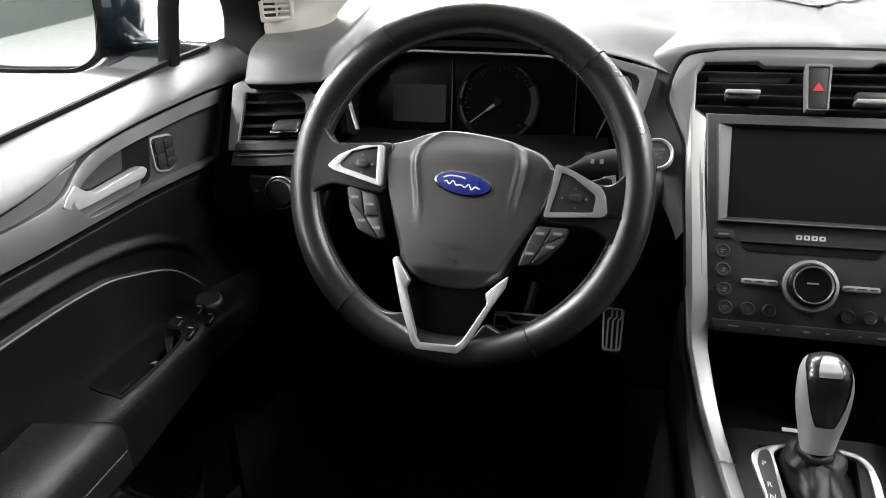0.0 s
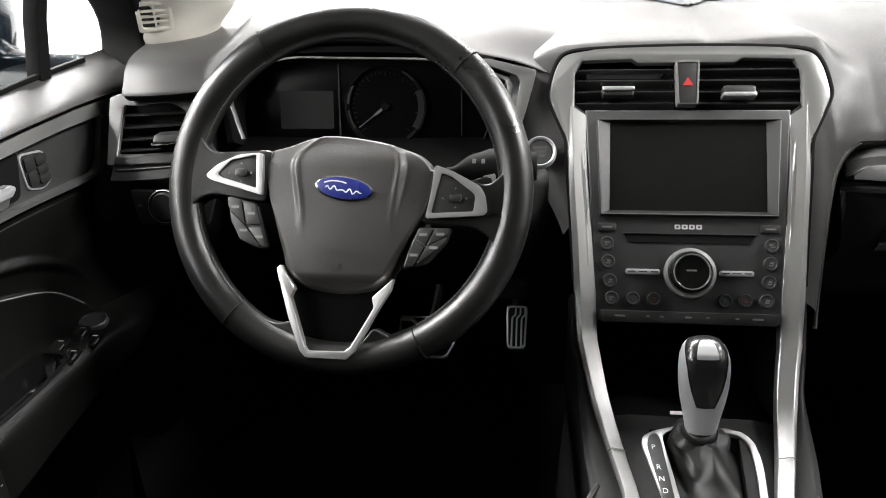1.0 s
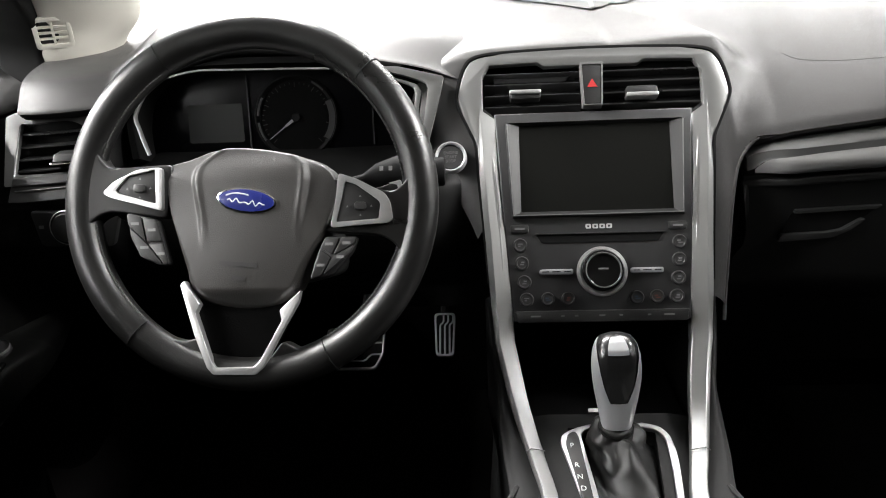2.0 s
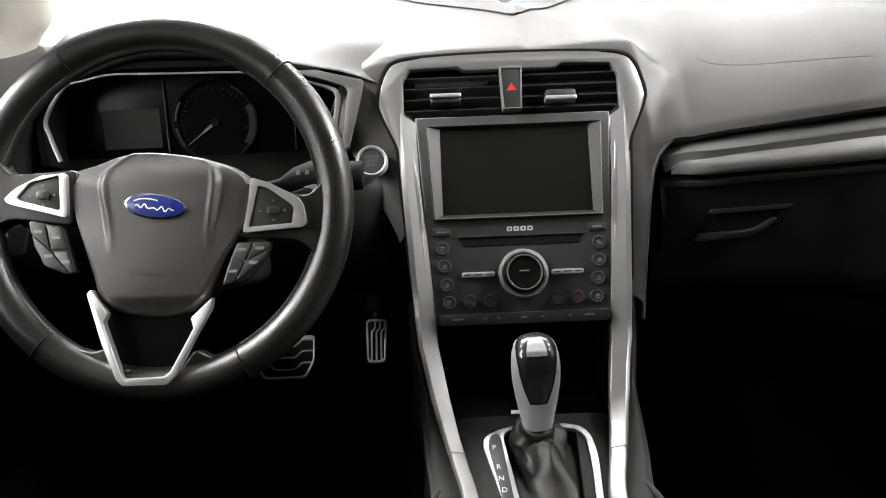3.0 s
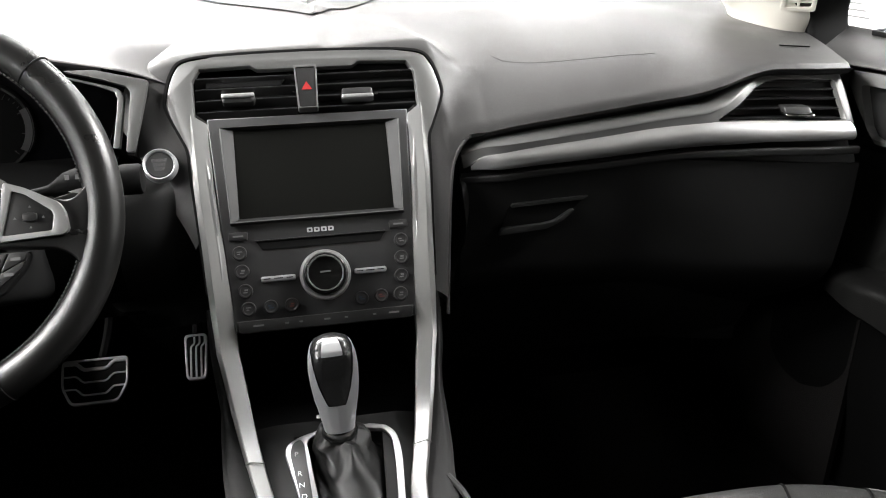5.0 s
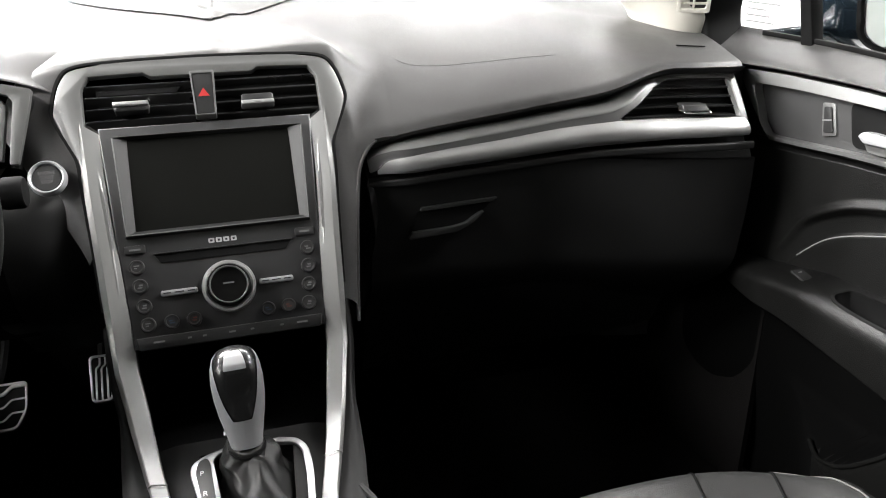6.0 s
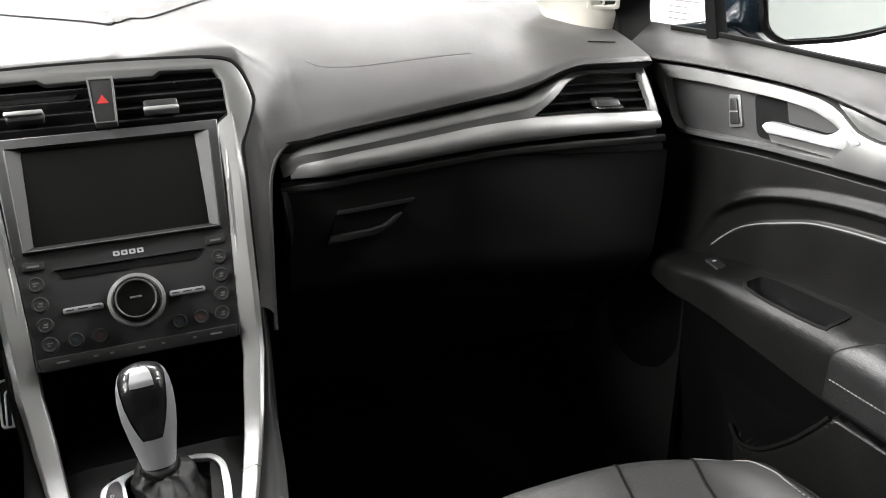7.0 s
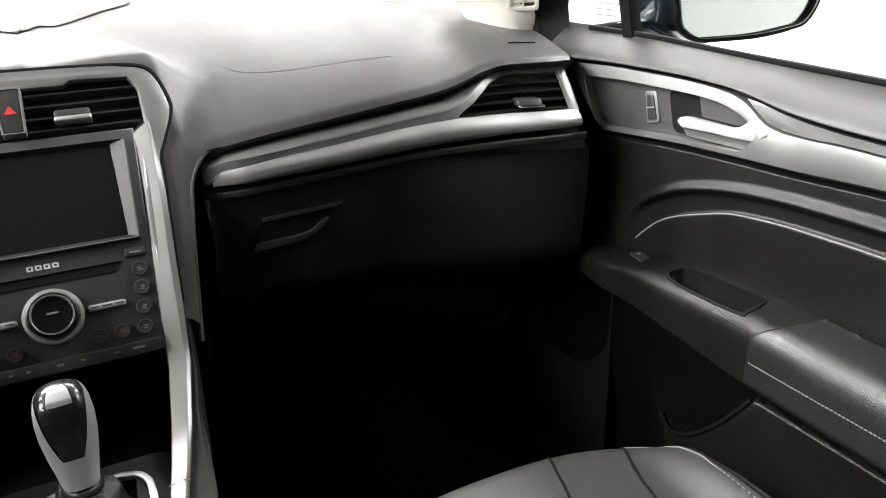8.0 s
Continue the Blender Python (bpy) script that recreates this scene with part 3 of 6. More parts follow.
def end_vent(flip, hole, slats, knob, base):
    """Louvre unit behind an end opening: backing, slats and a thumb knob."""
    v = thing("air_vent", "black louvred end air vent with a silver-edged knob", "air vent", base, "dash air vents")
    part("backing", plate([hole], 0.004, base=-0.035, bend=on_strip), MATTE, v)
    for z, x0, x1 in slats:
        rows = []
        for i in range(9):
            x = x0 + (x1 - x0) * i / 8
            rows.append([tuple(on_strip(Vector((x, z + dz, h)))) for dz, h in ((-0.004, -0.024), (0.0015, 0.003), (0.003, 0.004), (0.0035, 0.001), (0.001, -0.026))])
        part("slat", grid(rows, 0.0), SLAT, v)
    kx, kz = knob
    k = part("knob", plate([dense(rect(kx - 0.016, kz - 0.0045, kx + 0.016, kz + 0.0045, 0.003))], 0.014, bevel=0.003, base=0.0, bend=on_strip), GREYCAP, v)
    part("knob_edge", plate([dense(rect(kx - 0.017, kz - 0.0062, kx + 0.017, kz - 0.003, 0.0015))], 0.016, bevel=0.0015, base=0.0, bend=on_strip), CHROME, k, "chrome lower edge")
    return v


end_vent(1, vent_hole, [(0.8925, 0.532, 0.681), (0.9035, 0.545, 0.683), (0.9145, 0.562, 0.684), (0.9250, 0.578, 0.685), (0.9345, 0.600, 0.686)], (0.627, 0.9055), (0.61, 0.73, 0.88))
left_hole = dense(rounded([(-0.7025, 0.8890), (-0.622, 0.8880), (-0.6215, 0.930), (-0.6434, 0.9425), (-0.7055, 0.9425)], [0.003, 0.003, 0.012, 0.012, 0.004]))
left_rim = dense(rounded([(-0.7110, 0.8808), (-0.612, 0.8795), (-0.611, 0.932), (-0.6303, 0.9512), (-0.7200, 0.9523), (-0.7250, 0.9500)], [0.002, 0.003, 0.012, 0.016, 0.003, 0.003]))
surround = part("vent_surround", plate([left_rim, left_hole], 0.011, bevel=0.0025, rows=3, bend=on_strip), VENTFRAME, dashboard, "dark grey metallic surround of the driver vent")
part("surround_edge", sweep([tuple(on_strip(Vector((u, v, 0.0095)))) for u, v in ((-0.7015, 0.8900), (-0.7040, 0.925), (-0.7045, 0.9430), (-0.670, 0.9438), (-0.6440, 0.9436), (-0.6230, 0.9320))], disc_section(0.0008, 6), (0, -1, 0)), SILVER, surround, "thin bright inner edge")
part("surround_ledge", plate([dense(rect(-0.7020, 0.8815, -0.614, 0.8886, 0.001))], 0.0125, bevel=0.001, base=0.0, bend=on_strip), BLACK, surround)
part("surround_line", sweep([tuple(on_strip(Vector((float(x), 0.8752, 0.009)))) for x in np.linspace(-0.698, -0.614, 12)], disc_section(0.0009, 6), (0, -1, 0)), GREYFRAME, surround)
part("surround_foot", plate([dense(rect(-0.7050, 0.8640, -0.612, 0.8800, 0.002))], 0.008, bevel=0.002, bend=on_strip), BLACK, surround)
end_vent(-1, left_hole, [(0.8900, -0.701, -0.623), (0.9012, -0.702, -0.623), (0.9140, -0.703, -0.623), (0.9270, -0.704, -0.623), (0.9380, -0.705, -0.632)], (-0.643, 0.9055), (-0.64, 0.73, 0.88))

# dark lip under the trim strip, glovebox
part("lower_lip", sweep([tuple(on_strip(Vector((float(x), line(x, STRIP_LO) - 0.014, 0.004)))) for x in np.linspace(0.184, 0.690, 40)], rounded([(-0.004, -0.006), (0.004, -0.006), (0.004, 0.004), (-0.004, 0.004)], 0.003, 3)), BLACK, dashboard, "soft lip over the glovebox")
GLOVE = material("black_grained_glovebox_plastic", (0.0062, 0.0062, 0.0062), 0.60, 0, 0.2, 900, 0.4, 0.06, 0, 0.26)


def glove_y(x, z):
    return 0.7435 - 0.075 * smoothstep(0.42, 0.72, x) + 0.012 * (1 - smoothstep(0.66, 0.80, z)) + 0.20 * smoothstep(0.70, 0.50, z)


glove = part("glovebox_door", grid([[(float(x), glove_y(float(x), float(z)), float(z)) for x in np.linspace(0.185, 0.700, 60)] for z in np.linspace(0.842, 0.46, 34)], 0.006), GLOVE, dashboard, "black plastic glovebox door")
PULLP = Matrix(((1, 0, 0, 0), (0, 0.03, -1, 0.7138), (0, 1, 0.03, 0), (0, 0, 0, 1)))
# The pull's hollow is only a flat plate with its shade as colour.
part("pull_shade", plate([rounded([(0.247, 0.789), (0.254, 0.7955), (0.353, 0.7985), (0.341, 0.786), (0.318, 0.770), (0.308, 0.7615), (0.238, 0.7575)], 0.003)], 0.0012, PULLP), MATTE, glove, "flat dark plate painting the shade in the glovebox pull")
part("pull_lip", plate([rounded([(0.250, 0.7915), (0.349, 0.7955), (0.357, 0.8000), (0.252, 0.7962)], 0.002)], 0.006, PULLP, 0.0018), GREYCAP, glove)
part("pull_handle", plate([rounded([(0.233, 0.7545), (0.300, 0.7590), (0.322, 0.7690), (0.338, 0.7830), (0.332, 0.7825), (0.310, 0.7690), (0.293, 0.7660), (0.238, 0.7640)], 0.003)], 0.008, PULLP, 0.0025), GREYCAP, glove)

# ---- centre stack ----
stack = thing("centre_stack", "black control stack with a screen in a silver-grey frame", "control panel", (0, 0.63, 0.70))
outer = [(0.0, 0.3124), (0.078, 0.311), (0.137, 0.3065), (0.156, 0.292), (0.166, 0.258), (0.164, 0.240), (0.151, 0.210), (0.1435, 0.190), (0.1415, 0.157), (0.136, 0.088), (0.131, 0.018)]
right = bent(outer, 4, False)
inner = [(0.112, 0.018), (0.1165, 0.088), (0.121, 0.157), (0.126, 0.215), (0.1345, 0.236), (0.1345, 0.280), (0.126, 0.2945), (0.066, 0.2965), (0.058, 0.291)]
left_in = [(-u, v) for u, v in inner]
u_loop = right[::-1] + [(-u, v) for u, v in right[1:]] + left_in + inner[::-1]
part("upper_frame", plate([u_loop], 0.010, STACK, 0.003, base=-0.009), SILVER, stack, "satin grey frame round vents and screen")

LEG = bent([(0.1295, 0.7658, 0.9283), (0.1258, 0.7209, 0.8597), (0.1205, 0.6771, 0.7928), (0.1165, 0.6387, 0.7342), (0.1145, 0.6090, 0.6890), (0.102, 0.554, 0.647), (0.087, 0.486, 0.625), (0.076, 0.440, 0.612), (0.070, 0.36, 0.598), (0.072, 0.25, 0.583)], 6, False)
LEG_OUT = (0.1395, 0.1412, 0.1356, 0.1312, 0.1270, 0.1130, 0.0955, 0.0840, 0.0775, 0.0790)
LEG_RIDGE = (0.1380, 0.1345, 0.1285, 0.1243, 0.1215, 0.1080, 0.0922, 0.0817, 0.0755, 0.0773)
LEG_IN = (0.1205, 0.1178, 0.1108, 0.1060, 0.1035, 0.0915, 0.0778, 0.0675, 0.0620, 0.0640)


def leg_rows(s):
    """A leg that carries the frame on: an outer face, a ridge, and a face sloping inwards; its top is cut slantwise."""
    rows, k = [], len(LEG)
    for i in range(k):
        p = Vector(LEG[i])
        d = (Vector(LEG[min(i + 1, k - 1)]) - Vector(LEG[max(i - 1, 0)])).normalized()
        n = Vector((1, 0, 0)).cross(d)
        n = (n if n.z > 0 else -n).normalized()
        o, r, q = (float(np.interp(i / (k - 1) * 9, range(10), e)) - p.x for e in (LEG_OUT, LEG_RIDGE, LEG_IN))
        slant = 0.012 * max(0.0, 1 - i / 9)
        ring = [(o, -0.012, 0), (o, 0.0012, 0), (o - 0.0008, 0.0022, 0), (r + 0.0012, 0.0040, 0), (r, 0.0043, 0.0), (r - 0.0012, 0.0040, 0.1), (q + 0.0010, -0.0012, 0.95), (q, -0.0022, 1), (q - 0.0004, -0.005, 1), (q - 0.0004, -0.016, 1)]
        rows.append([(s * v.x, v.y, v.z) for v in (p + Vector((a, 0, 0)) + n * h + d * (slant * f) for a, h, f in ring)])
    return rows


for s in (-1, 1):
    part("side_leg", grid(leg_rows(s)), SILVER, stack, "bright satin silver side leg", 14)
    edge = [(x + 0.011, y, z) for x, y, z in LEG if z < 0.742]
    rows = []
    for i, (x, y, z) in enumerate(edge):
        w = 0.010 + 0.022 * smoothstep(0.66, 0.60, z)
        rows.append([(s * (x - 0.003), y + 0.004, z - 0.006), (s * (x + w * 0.5), y + 0.004, z - 0.003), (s * (x + w * 0.9), y + 0.007, z - 0.008), (s * (x + w), y + 0.012, z - 0.020), (s * (x + w), y + 0.03, z - 0.13)])
    part("side_cheek", grid([bent(r, 3, False) for r in rows]), CONSOLE, stack, "dark vinyl cheek beside the leg", 60)
    jx, jy, jz = min(LEG, key=lambda q: abs(q[2] - 0.624))
    part("leg_joint", sweep([(s * (jx - 0.0100), jy + 0.002, jz + 0.0005), (s * (jx - 0.002), jy, jz + 0.0042), (s * (jx + 0.0045), jy, jz + 0.0056), (s * (jx + 0.0100), jy - 0.001, jz + 0.0022)], disc_section(0.0007, 6), (0, -1, 0.3)), GREYFRAME, stack)


FACE = STACK @ Matrix.Translation((0, 0, -0.003))
VENT = STACK @ Matrix.Translation((0, 0, -0.008))
face = [(0.121, 0.232), (0.113, 0.10), (0.104, -0.026), (-0.104, -0.026), (-0.113, 0.10), (-0.121, 0.232)]
part("face_plate", plate([face], 0.012, FACE, 0.002, base=-0.010), PIANO, stack, "satin black face plate")
bz = [[(-0.1025, 0.0995, 0.002), (0.1035, 0.0995, 0.002), (0.1095, 0.2190, 0.002), (-0.1080, 0.2190, 0.002)], [(-0.1020, 0.1000, 0.0085), (0.1030, 0.1000, 0.0085), (0.1090, 0.2185, 0.0085), (-0.1075, 0.2185, 0.0085)], [(-0.1000, 0.1015, 0.0090), (0.1010, 0.1015, 0.0090), (0.1070, 0.2175, 0.0090), (-0.1055, 0.2175, 0.0090)], [(-0.0912, 0.1062, 0.0038), (0.0918, 0.1062, 0.0038), (0.0922, 0.2155, 0.0038), (-0.0912, 0.2155, 0.0038)], [(-0.0908, 0.1068, 0.0020), (0.0914, 0.1068, 0.0020), (0.0918, 0.2150, 0.0020), (-0.0908, 0.2150, 0.0020)]]
part("screen_bezel", grid([[tuple(FACE @ Vector(q)) for q in ring + ring[:1]] for ring in bz]), BEZEL, stack, "dark grey bezel sloping in to the screen", 20)
part("bezel_edge", sweep([tuple(FACE @ Vector(q)) for q in ((-0.1060, 0.2168, 0.0086), (-0.1008, 0.1012, 0.0088), (0.1018, 0.1012, 0.0088), (0.1076, 0.2168, 0.0086))], disc_section(0.0009, 6), FACE.to_3x3() @ Vector((0, 0, 1))), SILVER, stack, "thin silver lower edge")
part("screen", plate([rect(-0.0912, 0.1062, 0.0918, 0.2156)], 0.0014, FACE, base=0.0018), SCREEN, stack, "switched-off dark glass screen")
for u in (-0.0145, -0.0062, 0.0021, 0.0104):
    part("maker_mark", plate([rect(u, 0.0845, u + 0.0066, 0.0900, 0.0012), rect(u + 0.0020, 0.0860, u + 0.0046, 0.0885)], 0.0008, FACE, base=0.002), PRINT, stack, "plain pale block")
part("disc_slot", plate([rounded([(-0.0745, 0.0785), (0.0785, 0.0785), (0.071, 0.068), (-0.068, 0.068)], 0.001)], 0.0012, FACE, base=0.002), MATTE, stack)
part("slot_lip", plate([rect(-0.075, 0.0778, 0.079, 0.0792)], 0.003, FACE, 0.0005, base=0.002), GREYCAP, stack)


def stack_button(u, v, r, face_mat=GREYCAP, mark=DIMPRINT, dot=None):
    M = FACE @ Matrix.Translation((u, v, 0.002))
    b = part("button", lathe([(r, 0), (r, 0.003), (r * 0.9, 0.0042), (r * 0.72, 0.0042), (r * 0.66, 0.0036), (0, 0.0036)], M, 20), face_mat, stack)
    k = int(abs(u * 1000) + abs(v * 700)) % 3
    for a0, a1, b0, b1 in (((-0.40, 0.10, 0.05, 0.22), (-0.25, 0.42, -0.25, -0.08)), ((-0.35, 0.35, 0.10, 0.24), (-0.30, 0.05, -0.22, -0.06)), ((-0.28, 0.28, -0.28, -0.12), (-0.12, 0.34, 0.02, 0.24)))[k]:
        part("button_print", plate([rect(a0 * r, b0 * r, a1 * r, b1 * r)], 0.0004, M, base=0.0036), dot or mark, b)


for u, v in ((-0.0938, 0.0655), (-0.0923, 0.0436), (-0.0901, 0.0206), (-0.088, -0.0003), (0.0958, 0.0658), (0.094, 0.0445), (0.0918, 0.0226), (0.0888, 0.0008)):
    stack_button(u, v, 0.0085)
BLUEDOT = material("dim_blue_print", (0.03, 0.055, 0.09), 0.6)
REDDOT = material("dim_red_print", (0.12, 0.03, 0.02), 0.6)
for u, v, d in ((-0.063, 0, BLUEDOT), (-0.0389, 0, REDDOT), (0.0655, 0.0008, REDDOT), (0.0421, 0.0001, BLUEDOT)):
    stack_button(u, v, 0.0082, dot=d)
for u in (-0.094, 0.0945):
    b = part("flat_button", plate([rect(u - 0.011, 0.081, u + 0.011, 0.0905, 0.002)], 0.004, FACE, 0.001, base=0.001), GREYCAP, stack)
    part("button_print", plate([rect(u - 0.006, 0.0845, u + 0.006, 0.0865)], 0.0005, FACE, base=0.005), DIMPRINT, b)
for u0, u1 in ((-0.0717, -0.0317), (0.0361, 0.0748)):
    b = part("rocker", plate([rect(u0, 0.0292, u1, 0.0355, 0.0028)], 0.0045, FACE, 0.0012, base=0.002), GRIPSILVER, stack, "pale silver rocker")
    for uu, w in ((u0 + 0.007, 0.004), ((u0 + u1) / 2, 0.005), (u1 - 0.007, 0.004)):
        part("rocker_print", plate([rect(uu - w, 0.0317, uu + w, 0.0330)], 0.0003, FACE, base=0.0065), GREYCAP, b)
KN = FACE @ Matrix.Translation((0.0025, 0.0318, 0.002))
knob = part("volume_knob", lathe([(0.0300, 0), (0.0300, 0.004), (0.0290, 0.0065), (0.0262, 0.0072), (0.0245, 0.006)], KN, 48), SATIN, stack, "silver ring round the volume knob")
part("knob_body", lathe([(0.0245, 0.0), (0.0245, 0.013), (0.0225, 0.0165), (0.0205, 0.0168), (0.019, 0.0150), (0.008, 0.0138), (0, 0.0137)], KN, 48), CUPGLOSS, knob, "gloss black ribbed knob")
part("knob_ring", lathe([(0.0216, 0.0164), (0.0212, 0.0172), (0.0202, 0.0172), (0.0196, 0.0160)], KN, 48), SILVER, knob, "thin silver ring on the knob")
part("knob_print", plate([rect(-0.006, 0.001, 0.006, 0.003)], 0.0003, KN, base=0.0138), DIMPRINT, knob)
strip = part("temperature_strip", plate([rounded([(-0.102, -0.014), (0.102, -0.014), (0.099, -0.028), (-0.099, -0.028)], 0.002)], 0.006, FACE, 0.0015, base=0.001), BLACK, stack)
for u, w in ((-0.078, 0.006), (-0.046, 0.002), (-0.03, 0.002), (0.0, 0.0035), (0.022, 0.002), (0.055, 0.002), (0.078, 0.006)):
    part("strip_print", plate([rect(u - w, -0.0215, u + w, -0.0195)], 0.0003, FACE, base=0.007), DIMPRINT, strip)

gap = [(u + 0.0016, v + 0.0018) for u, v in right]
part("frame_gap", sweep([tuple(STACK @ Vector((u, v, -0.004))) for u, v in [(-u, v) for u, v in gap[::-1]] + gap[1:]], rounded([(-0.0016, -0.004), (0.0016, -0.004), (0.0016, 0.0052), (-0.0016, 0.0052)], 0, 1), STACK.to_3x3() @ Vector((0, 0, 1))), MATTE, stack)
# vents of the stack
vents = thing("air_vent", "pair of black louvred centre air vents", "air vent", (0, 0.77, 0.94), "dash air vents")
part("backing", plate([rect(-0.134, 0.226, 0.134, 0.296)], 0.002, VENT, base=-0.03), MATTE, vents)
for u0, u1 in ((-0.133, -0.013), (0.013, 0.133)):
    for v in (0.2415, 0.2560, 0.2705, 0.2845):
        rows = [[tuple(VENT @ Vector((u, v + dv, h))) for dv, h in (((-0.010, -0.022), (-0.0022, 0.002), (-0.001, 0.0035), (0.0012, 0.003), (0.0018, 0.001), (0.0030, -0.022)) if u0 > 0 else ((-0.0125, -0.012), (-0.0020, 0.0014), (-0.0006, 0.0026), (0.0008, 0.0022), (0.0014, -0.004)))] for u in np.linspace(u0, u1, 5)]
        sl = part("slat", grid(rows), SLAT, vents)
        if u0 < 0:
            # Added line in place of the reflection on the left slats' front edges.
            part("slat_glint", sweep([tuple(VENT @ Vector((u, v + 0.0004, 0.0027))) for u in np.linspace(u0 + 0.001, u1 - 0.001, 5)], disc_section(0.0006, 6), VENT.to_3x3() @ Vector((0, 0, 1))), INSERT, sl, "thin line painting the reflection along the slat edge")
part("vent_floor", plate([rounded([(-0.134, 0.240), (-0.120, 0.2285), (0.120, 0.2285), (0.134, 0.240), (0.134, 0.234), (0.120, 0.222), (-0.120, 0.222), (-0.134, 0.234)], 0.001)], 0.010, VENT, 0.002, base=-0.006), BLACK, vents)
for u in (-0.082, 0.061):
    k = part("knob", plate([rect(u - 0.019, 0.248, u + 0.019, 0.261, 0.004)], 0.014, VENT, 0.003), GREYCAP, vents)
    part("knob_edge", plate([rect(u - 0.0195, 0.246 + (0.008 if u < 0 else 0), u + 0.0195, 0.2515 + (0.008 if u < 0 else 0), 0.002)], 0.017, VENT, 0.0028), SATIN, k, "chrome lower edge")
hz = part("hazard_switch", plate([rounded([(-0.0105, 0.238), (0.0108, 0.238), (0.013, 0.290), (-0.0125, 0.290)], 0.002)], 0.016, VENT, 0.002), BLACK, vents, "black hazard switch housing with silver cap edge")
part("switch_rim", plate([rounded([(-0.0118, 0.2365), (0.012, 0.2365), (0.0142, 0.2915), (-0.0137, 0.2915)], 0.002), rounded([(-0.0100, 0.2375), (0.0102, 0.2375), (0.0122, 0.2885), (-0.0117, 0.2885)], 0.002)], 0.017, VENT, 0.0008), GREYFRAME, hz)
part("triangle", plate([[(-0.0062, 0.2595), (0.0066, 0.2595), (0.0002, 0.270)]], 0.0004, VENT, base=0.0162), RED, hz, "red warning triangle")

# ---- starter button ----
SB = STACK @ Matrix.Translation((-0.1755, 0.176, 0.002))
starter = thing("starter_button", "round black engine starter button with a chrome ring", "button", (-0.1755, 0.73, 0.87))
part("ring", lathe([(0.0150, 0.0), (0.0200, 0.0), (0.0195, 0.008), (0.0178, 0.0105), (0.0160, 0.009), (0.0150, 0.004)], SB, 40), GRIPSILVER, starter, "bright metal ring")
part("cap", lathe([(0.0155, 0.0), (0.0155, 0.006), (0.014, 0.0075), (0, 0.0078)], SB, 32), PIANO, starter)
for i, w in enumerate(("ENGINE", "START", "STOP")):
    words(w, 0.0050, SB @ Matrix.Translation((0, 0.0052 - 0.0052 * i, 0.0079)), DIMPRINT, starter)

# ---- instrument cluster ----
cluster = thing("instrument_cluster", "dark instrument cluster with a round dial, unlit", "instrument panel", (-0.40, 0.82, 0.88))
CL = tilted((-0.40, 0.817, 0.885), 14)


part("cluster_face", plate([rounded([(-0.20, -0.03), (0.20, -0.03), (0.215, 0.06), (0.19, 0.10), (-0.15, 0.10), (-0.20, 0.06)], 0.02)], 0.004, CL, 0.001), CLUSTER, cluster, "smoked black cluster face")
part("left_display", plate([rect(-0.132, -0.001, -0.057, 0.050, 0.003)], 0.0006, CL, base=0.004), DISPLAY, cluster, "unlit grey display")
for u in (-0.048, 0.119):
    part("divider", plate([rect(u - 0.0008, -0.01, u + 0.0008, 0.086)], 0.003, CL, base=0.004), GREYCAP, cluster)
DIAL = CL @ Matrix.Translation((0.0160, 0.0290, 0.004))
dial = part("dial", lathe([(0.056, 0.0), (0.056, 0.004), (0.0535, 0.006), (0.051, 0.003), (0.049, 0.001)], DIAL, 64), MATTE, cluster, "dark ringed dial")
part("dial_face", lathe([(0.049, 0.0012), (0.03, 0.0014), (0, 0.0014)], DIAL, 48), DIALFACE, dial)
for i in range(33):
    a = radians(225 - 270 * i / 32)
    r0 = 0.040 if i % 4 == 0 else 0.0435
    part("tick", block(-0.0005, 0.0005, r0, 0.0465, 0.0015, 0.0019, 0, DIAL @ Matrix.Rotation(a - math.pi / 2, 4, "Z")), DIMMARK, dial)
part("needle", plate([[(-0.0020, -0.004), (0.0020, -0.004), (0.0016, 0.018), (0.0006, 0.020), (0.0004, 0.047), (-0.0004, 0.047), (-0.0006, 0.020), (-0.0016, 0.018)]], 0.001, DIAL @ Matrix.Translation((0, 0, 0.003)) @ Matrix.Rotation(radians(127), 4, "Z"), 0.0003), NEEDLE, dial, "grey needle")
part("needle_hub", lathe([(0.006, 0.001), (0.006, 0.004), (0.005, 0.005), (0, 0.005)], DIAL, 20), MATTE, dial)
arc = [tuple(DIAL @ Vector((0.0500 * math.cos(a), 0.0500 * math.sin(a), 0.005))) for a in np.linspace(radians(-35), radians(25), 14)]
part("dial_arc", sweep(arc, rounded([(-0.005, -0.0005), (0.005, -0.0005), (0.005, 0.0005), (-0.005, 0.0005)], 0), CL.to_3x3() @ Vector((0, 0, 1))), BEZEL, dial, "dim ring segment")
for a0, a1, r in ((148, 176, 0.0512), (186, 214, 0.0512), (42, 62, 0.0520)):
    arc = [tuple(DIAL @ Vector((r * math.cos(a), r * math.sin(a), 0.005))) for a in np.linspace(radians(a0), radians(a1), 10)]
    part("dial_arc", sweep(arc, disc_section(0.0016, 6, 0.4), CL.to_3x3() @ Vector((0, 0, 1))), BEZEL, dial, "dim ring segment")
CS = tilted((-0.20, 0.775, 0.95), 25)
lip = bent([(-0.360, -0.066), (-0.372, -0.035), (-0.3765, -0.012), (-0.354, 0.0245), (-0.329, 0.0327), (-0.294, 0.0390), (-0.237, 0.0380), (-0.115, 0.0345), (-0.064, 0.0245), (-0.0235, 0.0115), (-0.0160, 0.004), (-0.0150, -0.006), (-0.0235, -0.058)], 5, False)
